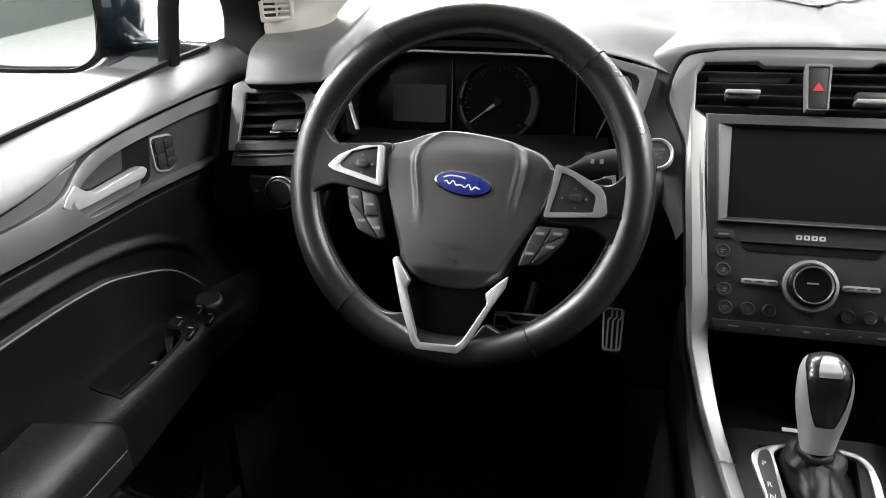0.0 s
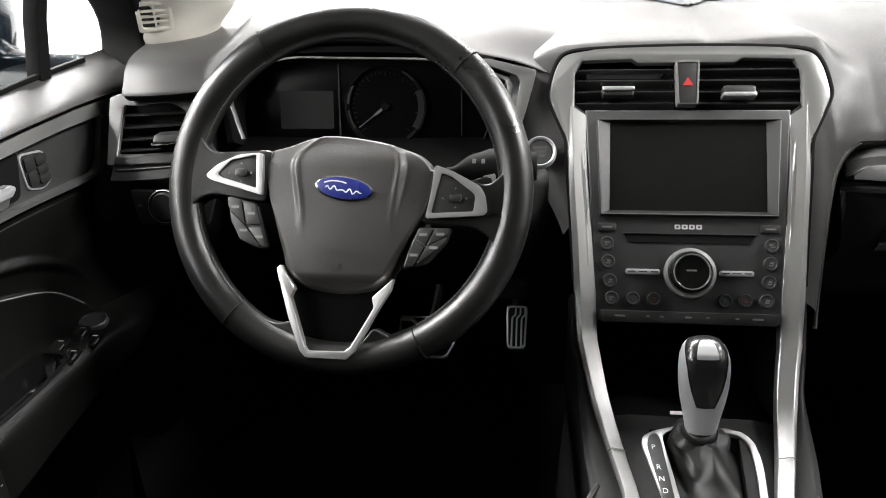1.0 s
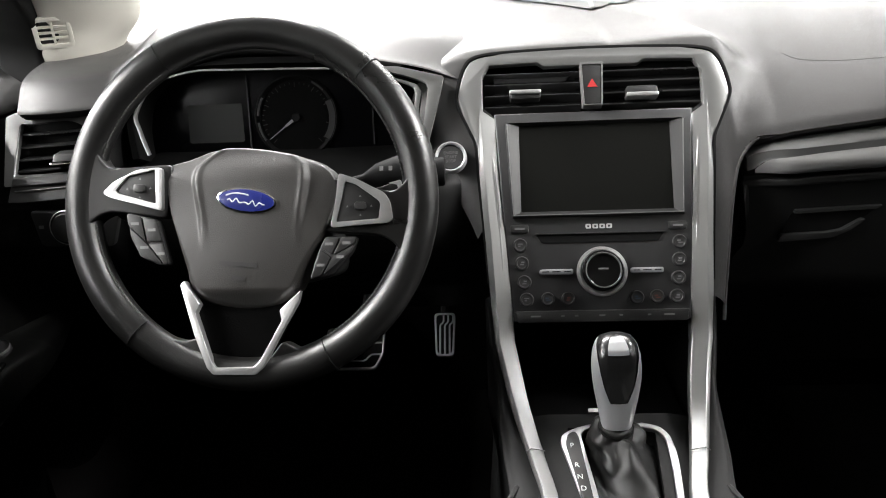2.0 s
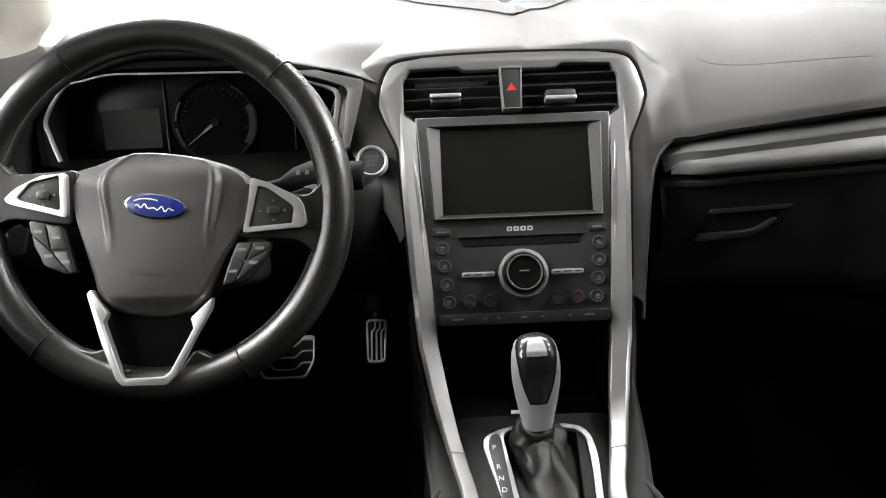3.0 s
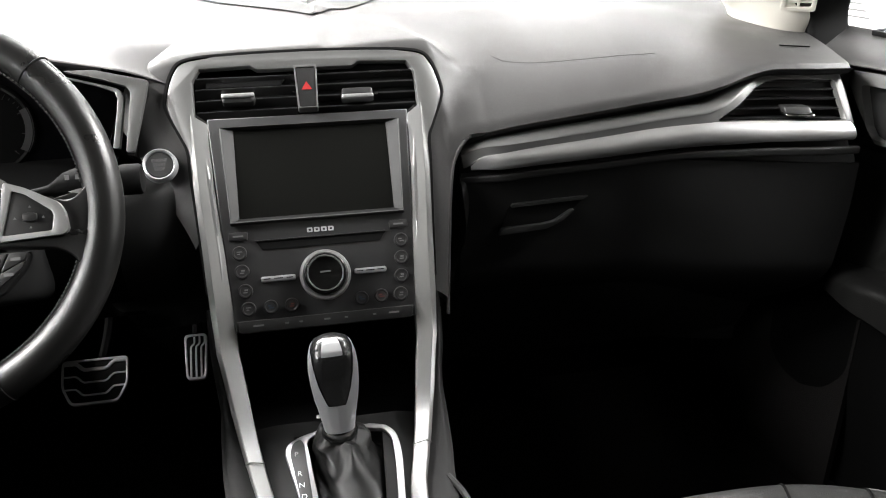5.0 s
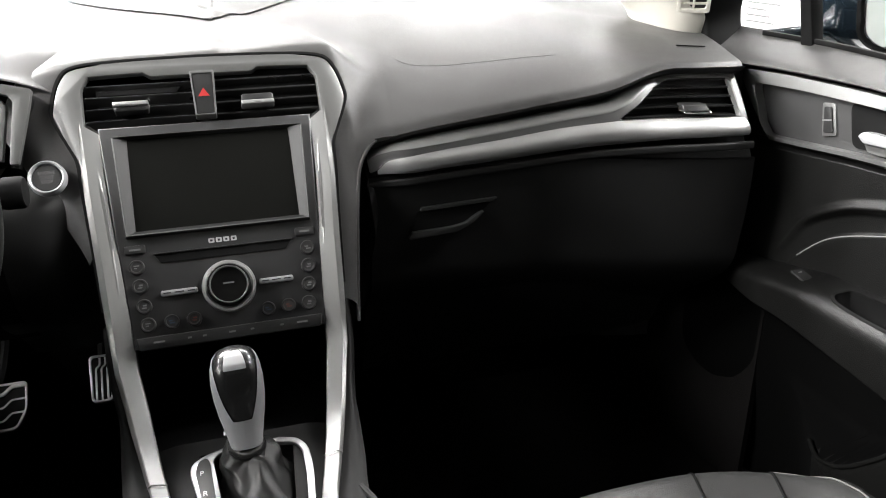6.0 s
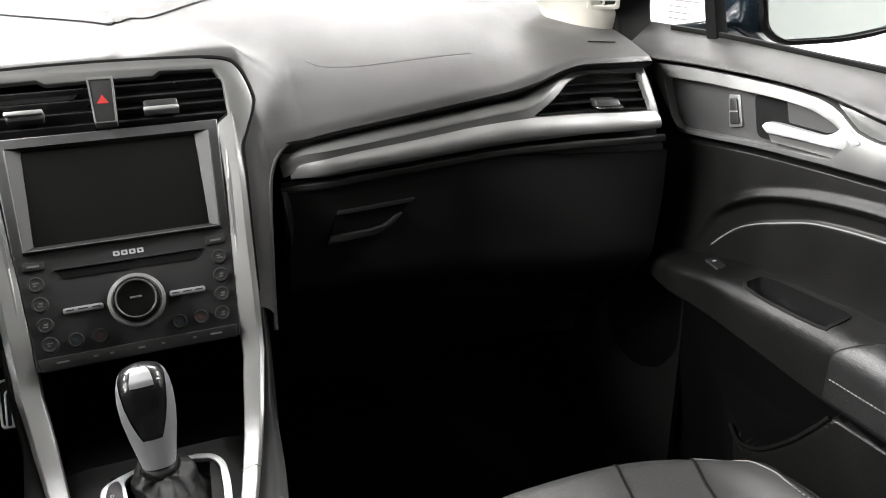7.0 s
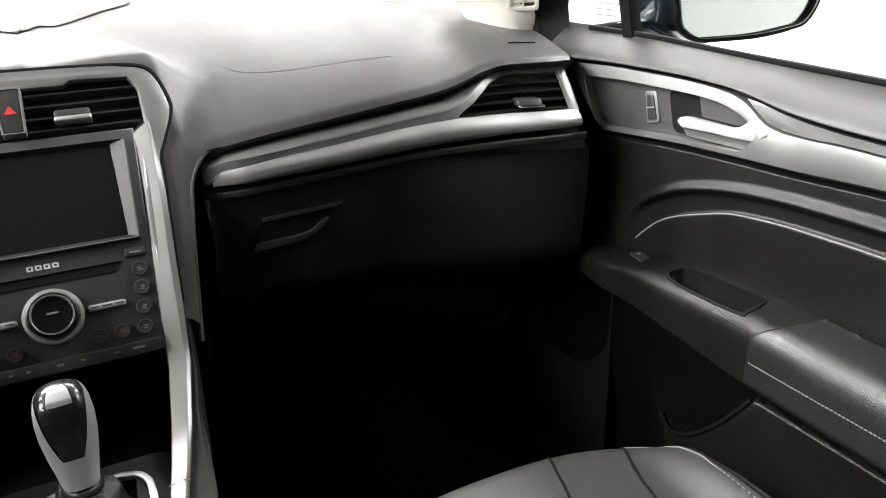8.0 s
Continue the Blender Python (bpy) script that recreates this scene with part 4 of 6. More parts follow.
part("surround_strip", sweep([tuple(CS @ Vector((u, v, 0.004))) for u, v in lip], rounded([(-0.0034, -0.004), (0.0034, -0.004), (0.0030, 0.003), (-0.0030, 0.003)], 0.0012, 2), CS.to_3x3() @ Vector((0, 0, 1)), scale=lambda t: 0.45 + 0.75 * smoothstep(0.68, 0.84, t) + 0.25 * smoothstep(0.30, 0.12, t)), SILVER, cluster, "bright silver surround strip")
wing = [(0.0177, 0.0185), (0.0136, -0.0003), (0.0056, -0.0307), (-0.0036, -0.0640), (-0.0120, -0.0640), (-0.0071, -0.0301), (-0.0018, 0.0052), (-0.0064, 0.0125), (-0.0334, 0.0220), (-0.0671, 0.0310), (-0.075, 0.0335), (-0.04, 0.0330)]
part("surround_wing", plate([rounded(wing, 0.002, 2)], 0.010, CS, 0.002, base=0.002), SILVER, cluster, "grey metallic surround wing")
gap = [(-0.380, -0.07), (-0.386, -0.012), (-0.36, 0.034), (-0.29, 0.050), (-0.10, 0.046), (-0.03, 0.028), (0.010, 0.016), (0.0, -0.02), (-0.010, -0.066)]
part("surround_tunnel", sweep([tuple(CS @ Vector((u, v, -0.026))) for u, v in bent(gap, 4, False)], rounded([(-0.004, -0.03), (0.004, -0.03), (0.004, 0.026), (-0.004, 0.026)], 0, 1), CS.to_3x3() @ Vector((0, 0, 1))), MATTE, cluster)

# ---- steering wheel ----
wheel = thing("steering_wheel", "black leather three-spoke steering wheel with silver trim", "steering wheel", (-0.375, 0.56, 0.88))


def wheel_pt(u, v, h=0.0):
    return tuple(WHEEL @ Vector((u, v, h)))


W_UP = WHEEL.to_3x3() @ Vector((0, 0, 1))
rim_section = [(0.0172 * math.cos(a) * (1.0 if math.cos(a) > 0 else 1.08), 0.0165 * math.sin(a)) for a in np.linspace(0, 2 * math.pi, 18, endpoint=False)]
rim = part("rim", sweep([wheel_pt(0.1772 * math.cos(a), 0.1772 * math.sin(a), -0.014) for a in np.linspace(0, 2 * math.pi, 120, endpoint=False)], rim_section, W_UP, closed=True), RIMSKIN, wheel, "black leather rim polished by use")
for ang in (121.2, 46.6, 229.0, 297.4):
    a = radians(ang)
    ring = [wheel_pt((0.1772 + 0.0178 * math.cos(b)) * math.cos(a), (0.1772 + 0.0178 * math.cos(b)) * math.sin(a), -0.014 + 0.0172 * math.sin(b)) for b in np.linspace(0, 2 * math.pi, 24, endpoint=False)]
    part("rim_seam", sweep(ring, disc_section(0.0007, 6), lambda i, a=a: WHEEL.to_3x3() @ Vector((-math.sin(a), math.cos(a), 0)), closed=True), MATTE, rim)
for a0, a1 in ((35, 55), (125, 172), (188, 228), (300, 352), (8, 35)):
    for ang in np.arange(a0, a1, 1.5):
        a = radians(float(ang))
        M = WHEEL @ Matrix.Rotation(a, 4, "Z") @ Matrix.Translation((0.1598, 0, -0.006))
        part("stitch", block(-0.0008, 0.0008, -0.0013, 0.0013, -0.001, 0.0006, 0, M), RIMTHREAD, rim)

pad_outline = bent([(-0.0840, 0.0375), (-0.0638, 0.0445), (-0.0400, 0.0535), (-0.0161, 0.0557), (0.0077, 0.0540), (0.0372, 0.0490), (0.0607, 0.0420), (0.0811, 0.0332), (0.0930, 0.0190), (0.0945, 0.0015), (0.0885, -0.0215), (0.0770, -0.0445), (0.0605, -0.0735), (0.0520, -0.0908), (0.0462, -0.0990), (0.0295, -0.1110), (0.0005, -0.1155), (-0.0290, -0.1108), (-0.0475, -0.1025), (-0.0600, -0.0849), (-0.0635, -0.0705), (-0.0738, -0.0358), (-0.0818, -0.0066), (-0.0848, 0.0230)], 9)


def cover_height(u, v, s):
    """Height of the airbag cover: a flat face with a bevelled rim, rolled over at the top, with two soft folds."""
    k = min(1.0, (1 - s) / (0.115 - 0.075 * smoothstep(-0.07, 0.0, v)))
    h = -0.008 + 0.0105 * (1 - (1 - k) ** 2.2) + 0.0035 * (1 - s * s)
    h -= 0.011 * smoothstep(0.018, 0.056, v) ** 1.2
    h -= 0.012 * smoothstep(-0.088, -0.116, v)
    side = abs(u - 0.0052)
    fold = line(v, [(-0.03, 0.051), (-0.006, 0.0545), (0.003, 0.0562), (0.018, 0.0582), (0.0245, 0.0582), (0.0355, 0.0555), (0.0395, 0.0520), (0.047, 0.0440), (0.056, 0.030)])
    deep = smoothstep(-0.055, 0.010, v)
    h -= 0.0045 * deep * smoothstep(fold - 0.0032, fold + 0.0032, side)
    return h + 0.0012 * deep * math.exp(-((side - fold + 0.0045) / 0.003) ** 2)


bm = bmesh.new()
rings, rings_at = [], [1 - 0.16 * (i / 22) for i in range(22)] + [0.84 * (1 - i / 52) for i in range(52)]
rings.append([bm.verts.new(wheel_pt(u, v, -0.034)) for u, v in pad_outline])
for f in rings_at:
    pts = [(0.003 + (u - 0.003) * f, -0.025 + (v + 0.025) * f) for u, v in pad_outline]
    rings.append([bm.verts.new(wheel_pt(u, v, cover_height(u, v, f))) for u, v in pts])
for a, b in zip(rings, rings[1:]):
    for i in range(len(a)):
        bm.faces.new((a[i], a[(i + 1) % len(a)], b[(i + 1) % len(a)], b[i]))
bm.faces.new(rings[-1])
airbag = part("airbag_cover", bm, AIRBAG, wheel, "grey-brown grained airbag cover", 70)
for u0, u1, v0 in ((-0.020, 0.019, -0.0660), (-0.007, 0.007, -0.0800)):
    h = cover_height(0, v0, 0.4) + 0.0001
    part("embossed_mark", plate([rect(u0, v0 - 0.0022, u1, v0 + 0.0022, 0.001)], 0.0003, WHEEL @ Matrix.Rotation(radians(-5), 4, "Z"), base=h), BLACK, airbag)
BADGE = WHEEL @ Matrix.Translation((0.0030, -0.0022, 0.0005)) @ Matrix.Rotation(radians(-7.5), 4, "Z")
em = part("emblem", plate([ellipse(0, 0, 0.0308, 0.0131, 56)], 0.0075, BADGE, 0.0018), CHROME, wheel, "oval silver-edged badge")
part("emblem_field", plate([ellipse(0, 0, 0.0284, 0.0109, 56)], 0.0012, BADGE, 0.0004, base=0.0070), BLUE, em, "dark blue enamel field")
part("emblem_mark", sweep([tuple(BADGE @ Vector((-0.019 + 0.038 * k / 48, -0.0024 + 0.0026 * math.sin(k * 0.62 + 0.6) * (0.55 + 0.45 * math.sin(k * 0.23)) + 0.0022 * math.exp(-((k - 8) / 5) ** 2), 0.0083))) for k in range(49)], disc_section(0.0006, 6, 0.4), BADGE.to_3x3() @ Vector((0, 0, 1))), PRINT, em, "plain pale wavy mark")
part("emblem_bar", sweep([tuple(BADGE @ Vector((u, v, 0.0084))) for u, v in bent([(-0.021, 0.0030), (-0.014, 0.0058), (-0.004, 0.0062), (0.002, 0.0052)], 5, False)], disc_section(0.0007, 6, 0.4), BADGE.to_3x3() @ Vector((0, 0, 1))), PRINT, em)
for s in (-1, 1):
    turn = Matrix.Rotation(radians(-6.3), 2)
    sp = [tuple(turn @ Vector((s * u, v))) for u, v in rounded([(0.080, 0.030), (0.128, 0.022), (0.148, 0.020), (0.158, 0.030), (0.166, 0.048), (0.176, 0.030), (0.176, -0.030), (0.166, -0.050), (0.156, -0.032), (0.140, -0.024), (0.080, -0.026)], 0.008)]
    spoke = part("side_spoke", plate([sp], 0.024, WHEEL, 0.009, base=-0.026, rows=5), RIMSKIN, wheel, "black leather spoke flaring into the rim", 60)
    o = [(-0.1470, 0.0103), (-0.1347, 0.0214), (-0.1102, 0.0328), (-0.0853, 0.0345), (-0.0847, -0.0098), (-0.1400, 0.0054)] if s < 0 else \
        [(0.0953, 0.0232), (0.1127, 0.0172), (0.1415, 0.0021), (0.1465, -0.0066), (0.1490, -0.0235), (0.1450, -0.0277), (0.0865, -0.0315), (0.0926, -0.0015)]
    i = [(-0.1335, 0.0121), (-0.1200, 0.0266), (-0.0920, 0.0324), (-0.0912, -0.0024), (-0.1300, 0.0090)] if s < 0 else \
        [(0.1022, 0.0148), (0.1129, 0.0112), (0.1355, -0.0055), (0.1370, -0.0097), (0.1350, -0.0236), (0.0922, -0.0259)]
    part("spoke_bezel", plate([rounded(o, 0.004), rounded(i, 0.002)], 0.0085, WHEEL, 0.0022, base=-0.004, rows=3), SATIN, spoke, "bright satin silver spoke bezel")
    pad = part("switch_pad", plate([rounded(i, 0.002)], 0.0055, WHEEL, 0.001, base=-0.003), BLACK, spoke)
    cu, cv = (-0.108, 0.0135) if s < 0 else (0.117, -0.0105)
    part("ok_button", plate([rect(cu - 0.006, cv - 0.004, cu + 0.006, cv + 0.004, 0.003)], 0.0025, WHEEL, 0.001, base=0.004), GREYCAP, pad)
    for du, dv in ((-0.013, 0), (0.011, 0), (0, 0.010), (0, -0.009)):
        part("arrow", plate([[(cu + du - 0.0012, cv + dv - 0.001), (cu + du + 0.0012, cv + dv - 0.001), (cu + du, cv + dv + 0.0012)]], 0.0004, WHEEL, base=0.004), DIMPRINT, pad)
    bl = [(-0.1235, -0.010), (-0.0910, -0.0185), (-0.0785, -0.0645), (-0.0885, -0.0650), (-0.1085, -0.0565), (-0.1200, -0.0360)] if s < 0 else [(0.080, -0.0400), (0.1135, -0.0405), (0.1085, -0.0550), (0.0885, -0.0780), (0.0640, -0.0830), (0.0705, -0.0620)]
    cl = part("button_block", plate([rounded(bl, 0.004)], 0.010, WHEEL, 0.002, base=-0.010), BLACK, spoke)
    c = np.mean(np.array(bl), axis=0)
    a = np.array(bl)
    q = [((a[0] + a[1]) / 2, (a[2] + a[3]) / 2), ((a[0] + a[5]) / 2, (a[1] + a[2]) / 2)] if s < 0 else [((a[0] + a[1]) / 2, (a[3] + a[4]) / 2), ((a[5] + a[0]) / 2, (a[1] + a[2]) / 2)]
    quads = [(a[0], q[0][0], c, q[1][0]), (q[0][0], a[1], q[1][1], c), (c, q[1][1], a[2], q[0][1]), (q[1][0], c, q[0][1], a[4] if s < 0 else a[4])]
    for quad in quads:
        m = np.mean(np.array(quad), axis=0)
        b = part("key", plate([rounded([tuple(m + (p - m) * 0.90) for p in quad], 0.0025)], 0.003, WHEEL, 0.001, base=0.0), GREYCAP, cl)
        part("key_print", plate([rect(m[0] - 0.0042, m[1] - 0.0012, m[0] + 0.0042, m[1] + 0.0016)], 0.0003, WHEEL, base=0.0031), DIMPRINT, b)

trim_v = [(-0.0660, -0.0851), (-0.0618, -0.0809), (-0.0460, -0.1048), (-0.0505, -0.1136), (-0.0345, -0.1625), (-0.0300, -0.1682), (0.0072, -0.1679), (0.0138, -0.1628), (0.0370, -0.1225), (0.0345, -0.1123), (0.0562, -0.0929), (0.0535, -0.1050), (0.0393, -0.1285), (0.0174, -0.1690), (0.0098, -0.1757), (-0.0328, -0.1750), (-0.0390, -0.1684), (-0.0522, -0.1338)]
inside = [(-0.062, -0.084), (-0.050, -0.134), (-0.037, -0.170), (0.012, -0.172), (0.037, -0.126), (0.054, -0.093), (0.0, -0.10)]
low = part("lower_spoke", plate([rounded(inside, 0.002)], 0.016, WHEEL, 0.003, base=-0.026), NEARBLACK, wheel, "dull black lower spoke")
part("v_trim", plate([rounded(trim_v, 0.0015, 2)], 0.010, WHEEL, 0.0022, base=-0.004, rows=3), SATIN, low, "bright satin silver V-shaped trim")
for flare in ([(-0.050, -0.138), (-0.068, -0.1425), (-0.086, -0.1375), (-0.104, -0.1240), (-0.118, -0.134), (-0.075, -0.170), (-0.030, -0.184), (-0.034, -0.170)], [(0.034, -0.143), (0.052, -0.1530), (0.072, -0.1475), (0.096, -0.1280), (0.112, -0.138), (0.070, -0.172), (0.010, -0.184), (0.014, -0.170)]):
    part("rim_flare", plate([rounded(flare, 0.006)], 0.020, WHEEL, 0.008, base=-0.026, rows=5), RIMSKIN, wheel, "leather flare between spoke and rim", 60)

column = thing("steering_column", "black plastic steering column shroud with stalks and paddles", "steering column", (-0.375, 0.70, 0.78))
part("shroud", sweep([wheel_pt(0, -0.02, -0.02), wheel_pt(0, -0.02, -0.10), wheel_pt(0, -0.01, -0.24)], rounded([(-0.065, -0.065), (0.065, -0.065), (0.06, 0.05), (-0.06, 0.05)], 0.03, 5), (0, 0.4, 0.9)), BLACK, column)
for s in (-1, 1):
    fat = (0.28, 0.28, 0.32, 0.85, 1.15, 1.2, 0.85, 0.8) if s > 0 else (0.5, 0.5, 0.5, 0.55, 0.7, 0.8, 0.8, 0.7)
    run = [wheel_pt(s * u, v, h) for u, v, h in ((0.045, 0.020, -0.095), (0.08, 0.026, -0.094), (0.105, 0.030, -0.093), (0.122, 0.032, -0.092), (0.145, 0.034, -0.091), (0.160, 0.035, -0.091), (0.166, 0.035, -0.091), (0.176, 0.036, -0.092))]
    st = part("stalk", sweep(run, disc_section(0.0185, 18), W_UP, scale=lambda t, fat=fat: float(np.interp(t, np.linspace(0, 1, 8), fat))), MATTE, column)
    part("stalk_cap", lathe([(0.0, -0.004), (0.015, -0.004), (0.0162, 0.0), (0.0162, 0.016), (0.0145, 0.0185), (0, 0.019)], Matrix.Translation(wheel_pt(s * 0.178, 0.036, -0.092)) @ Matrix.Rotation(radians(90 * s), 4, "Y"), 24), MATTE, st, "dark stalk end")
    for k in range(3):
        part("stalk_print", plate([rect(s * (0.128 + 0.010 * k) - 0.002, 0.036, s * (0.128 + 0.010 * k) + 0.002, 0.041)], 0.0004, WHEEL, base=-0.0715), DIMPRINT, st)
    PAD = WHEEL @ Matrix.Translation((0, -0.010, 0))
    pd = part("paddle", plate([rounded([(s * 0.108, 0.016), (s * 0.152, 0.028), (s * 0.156, 0.004), (s * 0.140, -0.006), (s * 0.108, -0.014)], 0.005)], 0.005, PAD, 0.0015, base=-0.034), BLACK, column)
    part("paddle_edge", plate([rounded([(s * 0.141, 0.0262), (s * 0.154, 0.0290), (s * 0.158, 0.004), (s * 0.1545, 0.003), (s * 0.1505, 0.024)], 0.001)], 0.0065, PAD, 0.001, base=-0.034), SATIN, pd, "silver paddle edge")
    for w, h in ((0.0022, 0.0006), (0.0006, 0.0022)):
        if s > 0 or w > h:
            part("paddle_sign", plate([rect(s * 0.1435 - w, 0.0155 - h, s * 0.1435 + w, 0.0155 + h)], 0.0004, PAD, base=-0.029), PRINT, pd)

# light switch panel left of the wheel
lights = thing("light_switch_panel", "black panel with a round headlamp switch", "switch", (-0.63, 0.68, 0.82))
LP = tilted((-0.632, 0.668, 0.829), 12)
part("panel", plate([rounded([(-0.055, 0.020), (-0.045, -0.024), (0.045, -0.026), (0.058, 0.016)], 0.006)], 0.008, LP, 0.002), BLACK, lights)
sw = part("rotary_switch", lathe([(0.021, 0.008), (0.021, 0.013), (0.0195, 0.0145), (0.0185, 0.0135), (0.016, 0.019), (0, 0.019)], LP @ Matrix.Translation((-0.007, 0, 0)), 36), BLACK, lights)
part("switch_ring", lathe([(0.0208, 0.0128), (0.0213, 0.0142), (0.0202, 0.0148)], LP @ Matrix.Translation((-0.007, 0, 0)), 36), SATIN, sw, "thin bright ring")
for u in (-0.042, 0.03):
    part("switch_print", plate([rect(u - 0.003, -0.002, u + 0.003, 0.002)], 0.0003, LP, base=0.0082), DIMPRINT, lights)

# ---- pedals ----
def pedal(name, c, w, h, tilt, arm_x):
    M = tilted(c, tilt)
    p = thing(name, "dark foot pedal with polished metal and rubber ribs", "pedal", c, "foot pedals")
    shape = rounded([(-w * 0.36, -h / 2), (w * 0.36, -h / 2), (w / 2, -h * 0.1), (w / 2, h / 2), (-w / 2, h / 2), (-w / 2, -h * 0.1)] if w > h else [(-w * 0.42, -h / 2), (w * 0.42, -h / 2), (w / 2, h / 2), (-w / 2, h / 2)], 0.008)
    part("pad", plate([shape], 0.010, M, 0.003), MATTE, p, "black rubber pad")
    part("metal_edge", plate([shape, [(u * (1 - 0.0035 / w * 2), v * (1 - 0.0035 / h * 2)) for u, v in shape]], 0.0115, M, 0.0005), SATIN, p, "polished metal edge")
    for i in range(3):
        if w > h:
            v = -h * 0.22 + h * 0.28 * i
            path = [tuple(M @ Vector((u, v + h * 0.075 * (smoothstep(0.15, 0.30, abs(u) / w) * 2 - 1), 0.0105))) for u in np.linspace(-w * 0.46, w * 0.46, 22)]
        else:
            u0 = -w * 0.22 + w * 0.22 * i
            path = [tuple(M @ Vector((u0 + w * 0.16 * smoothstep(0.20, 0.30, v / h), v, 0.0105))) for v in np.linspace(-h * 0.46, h * 0.44, 22)]
        part("metal_rib", sweep(path, disc_section(0.0030 if i == 2 and w > h else 0.0015, 8, 0.6), M.to_3x3() @ Vector((0, 0, 1))), SATIN, p, "polished wavy metal rib")
    part("arm", sweep(bent([tuple(M @ Vector((0, 0, 0))), (c[0] + arm_x * 0.5, c[1] + 0.08, c[2] + 0.06), (c[0] + arm_x, c[1] + 0.14, c[2] + 0.20)], 5, False), disc_section(0.009, 8)), MATTE, p)


pedal("brake_pedal", (-0.364, 0.942, 0.472), 0.100, 0.072, 44, 0.03)
pedal("accelerator_pedal", (-0.211, 0.965, 0.483), 0.037, 0.076, 46, 0.0)

# ---- centre console ----
console = thing("centre_console", "black centre console with a silver-rimmed gear gate", "console", (0, 0.45, 0.3))
body_rows = []
for y, zt, w, well in ((0.82, 0.56, 0.105, 0), (0.66, 0.575, 0.103, 0), (0.585, 0.595, 0.098, 0), (0.566, 0.612, 0.096, 0), (0.556, 0.622, 0.094, 0), (0.536, 0.6180, 0.0925, 0), (0.528, 0.6170, 0.092, 1), (0.50, 0.612, 0.088, 1), (0.44, 0.601, 0.080, 1), (0.40, 0.594, 0.077, 1), (0.395, 0.594, 0.077, 0), (0.36, 0.588, 0.074, 0), (0.22, 0.570, 0.076, 0), (-0.05, 0.55, 0.085, 0)):
    d = 0.045 * well
    left = [(-w - 0.035, y, 0.26), (-w - 0.022, y, zt - 0.10), (-w - 0.010, y, zt - 0.02), (-w, y, zt - 0.004), (-w * 0.72, y, zt), (-w * 0.53, y, zt), (-w * 0.51, y, zt - d)]
    body_rows.append(left + [(0, y, zt - d)] + [(-x, yy, z) for x, yy, z in left[::-1]])
part("body", grid(body_rows), CONSOLE, console, angle=50)
for s in (-1, 1):
    part("bin_wall", grid([[(s * 0.113, y, 0.52 + (line(y, [(0.53, 0.612), (0.555, 0.630), (0.60, 0.665), (0.635, 0.70), (0.84, 0.72)]) - 0.52) * k / 7) for y in np.linspace(0.53, 0.84, 14)] for k in range(8)], 0.003), MATTE, console)
    lipc = bent([(s * 0.108, 0.452, 0.608), (s * 0.122, 0.425, 0.600), (s * 0.128, 0.38, 0.592), (s * 0.120, 0.33, 0.585)], 6, False)
    part("holder_rim", sweep(lipc, disc_section(0.0035, 8), (0, 0, 1)), BLACK, console, "black rim of the cup holder")
GATE = tilted((0.006, 0.501, 0.6095), 90 - 10.5)
go = rounded([(-0.0641, 0.0103), (-0.0624, 0.0228), (-0.0493, 0.0322), (-0.0198, 0.0417), (0.0157, 0.0415), (0.0476, 0.0362), (0.0584, 0.0215), (0.0598, -0.0113), (0.0520, -0.100), (-0.0400, -0.100)], [0.008, 0.008, 0.01, 0.01, 0.02, 0.010, 0.012, 0.02, 0.01, 0.01], 4)
gi = rounded([(-0.0401, 0.0240), (-0.0334, 0.0312), (-0.0171, 0.0358), (0.0150, 0.0350), (0.0435, 0.0299), (0.0514, 0.0181), (0.0524, -0.0105), (0.0450, -0.094), (-0.0270, -0.094)], [0.006, 0.006, 0.01, 0.02, 0.010, 0.012, 0.02, 0.01, 0.01], 4)
gate = part("gear_gate", plate([go, gi], 0.006, GATE, 0.002), SATIN, console, "bright silver gate frame")
slot = rounded([(-0.0583, 0.0096), (-0.0548, 0.0239), (-0.0464, 0.0276), (-0.0432, 0.0202), (-0.0417, -0.0002), (-0.0340, -0.096), (-0.0435, -0.096)], 0.005, 4)
part("letter_panel", plate([slot], 0.0070, GATE, 0.0006), BLACK, gate, "black gear letter panel")
for w, u, v in (("P", -0.0519, 0.0065), ("R", -0.0492, -0.0202), ("N", -0.0475, -0.0354), ("D", -0.0455, -0.0502), ("S", -0.0430, -0.066)):
    words(w, 0.0085, GATE @ Matrix.Translation((u, v, 0.0071)), PRINT, gate)
part("small_tag", plate([rect(-0.028, 0.0555, -0.012, 0.0605)], 0.001, GATE, base=0.006), PRINT, console, "small pale tag")
shifter = thing("gear_lever", "gear lever with a black and silver grip and leather boot", "gear lever", (0.006, 0.51, 0.62))
LEV = Matrix.Translation((0.002, 0.512, 0.645)) @ Matrix.Diagonal((0.93, 0.93, 0.945, 1)) @ Matrix.Rotation(radians(-7), 4, "X") @ Matrix.Rotation(radians(-1.5), 4, "Y")


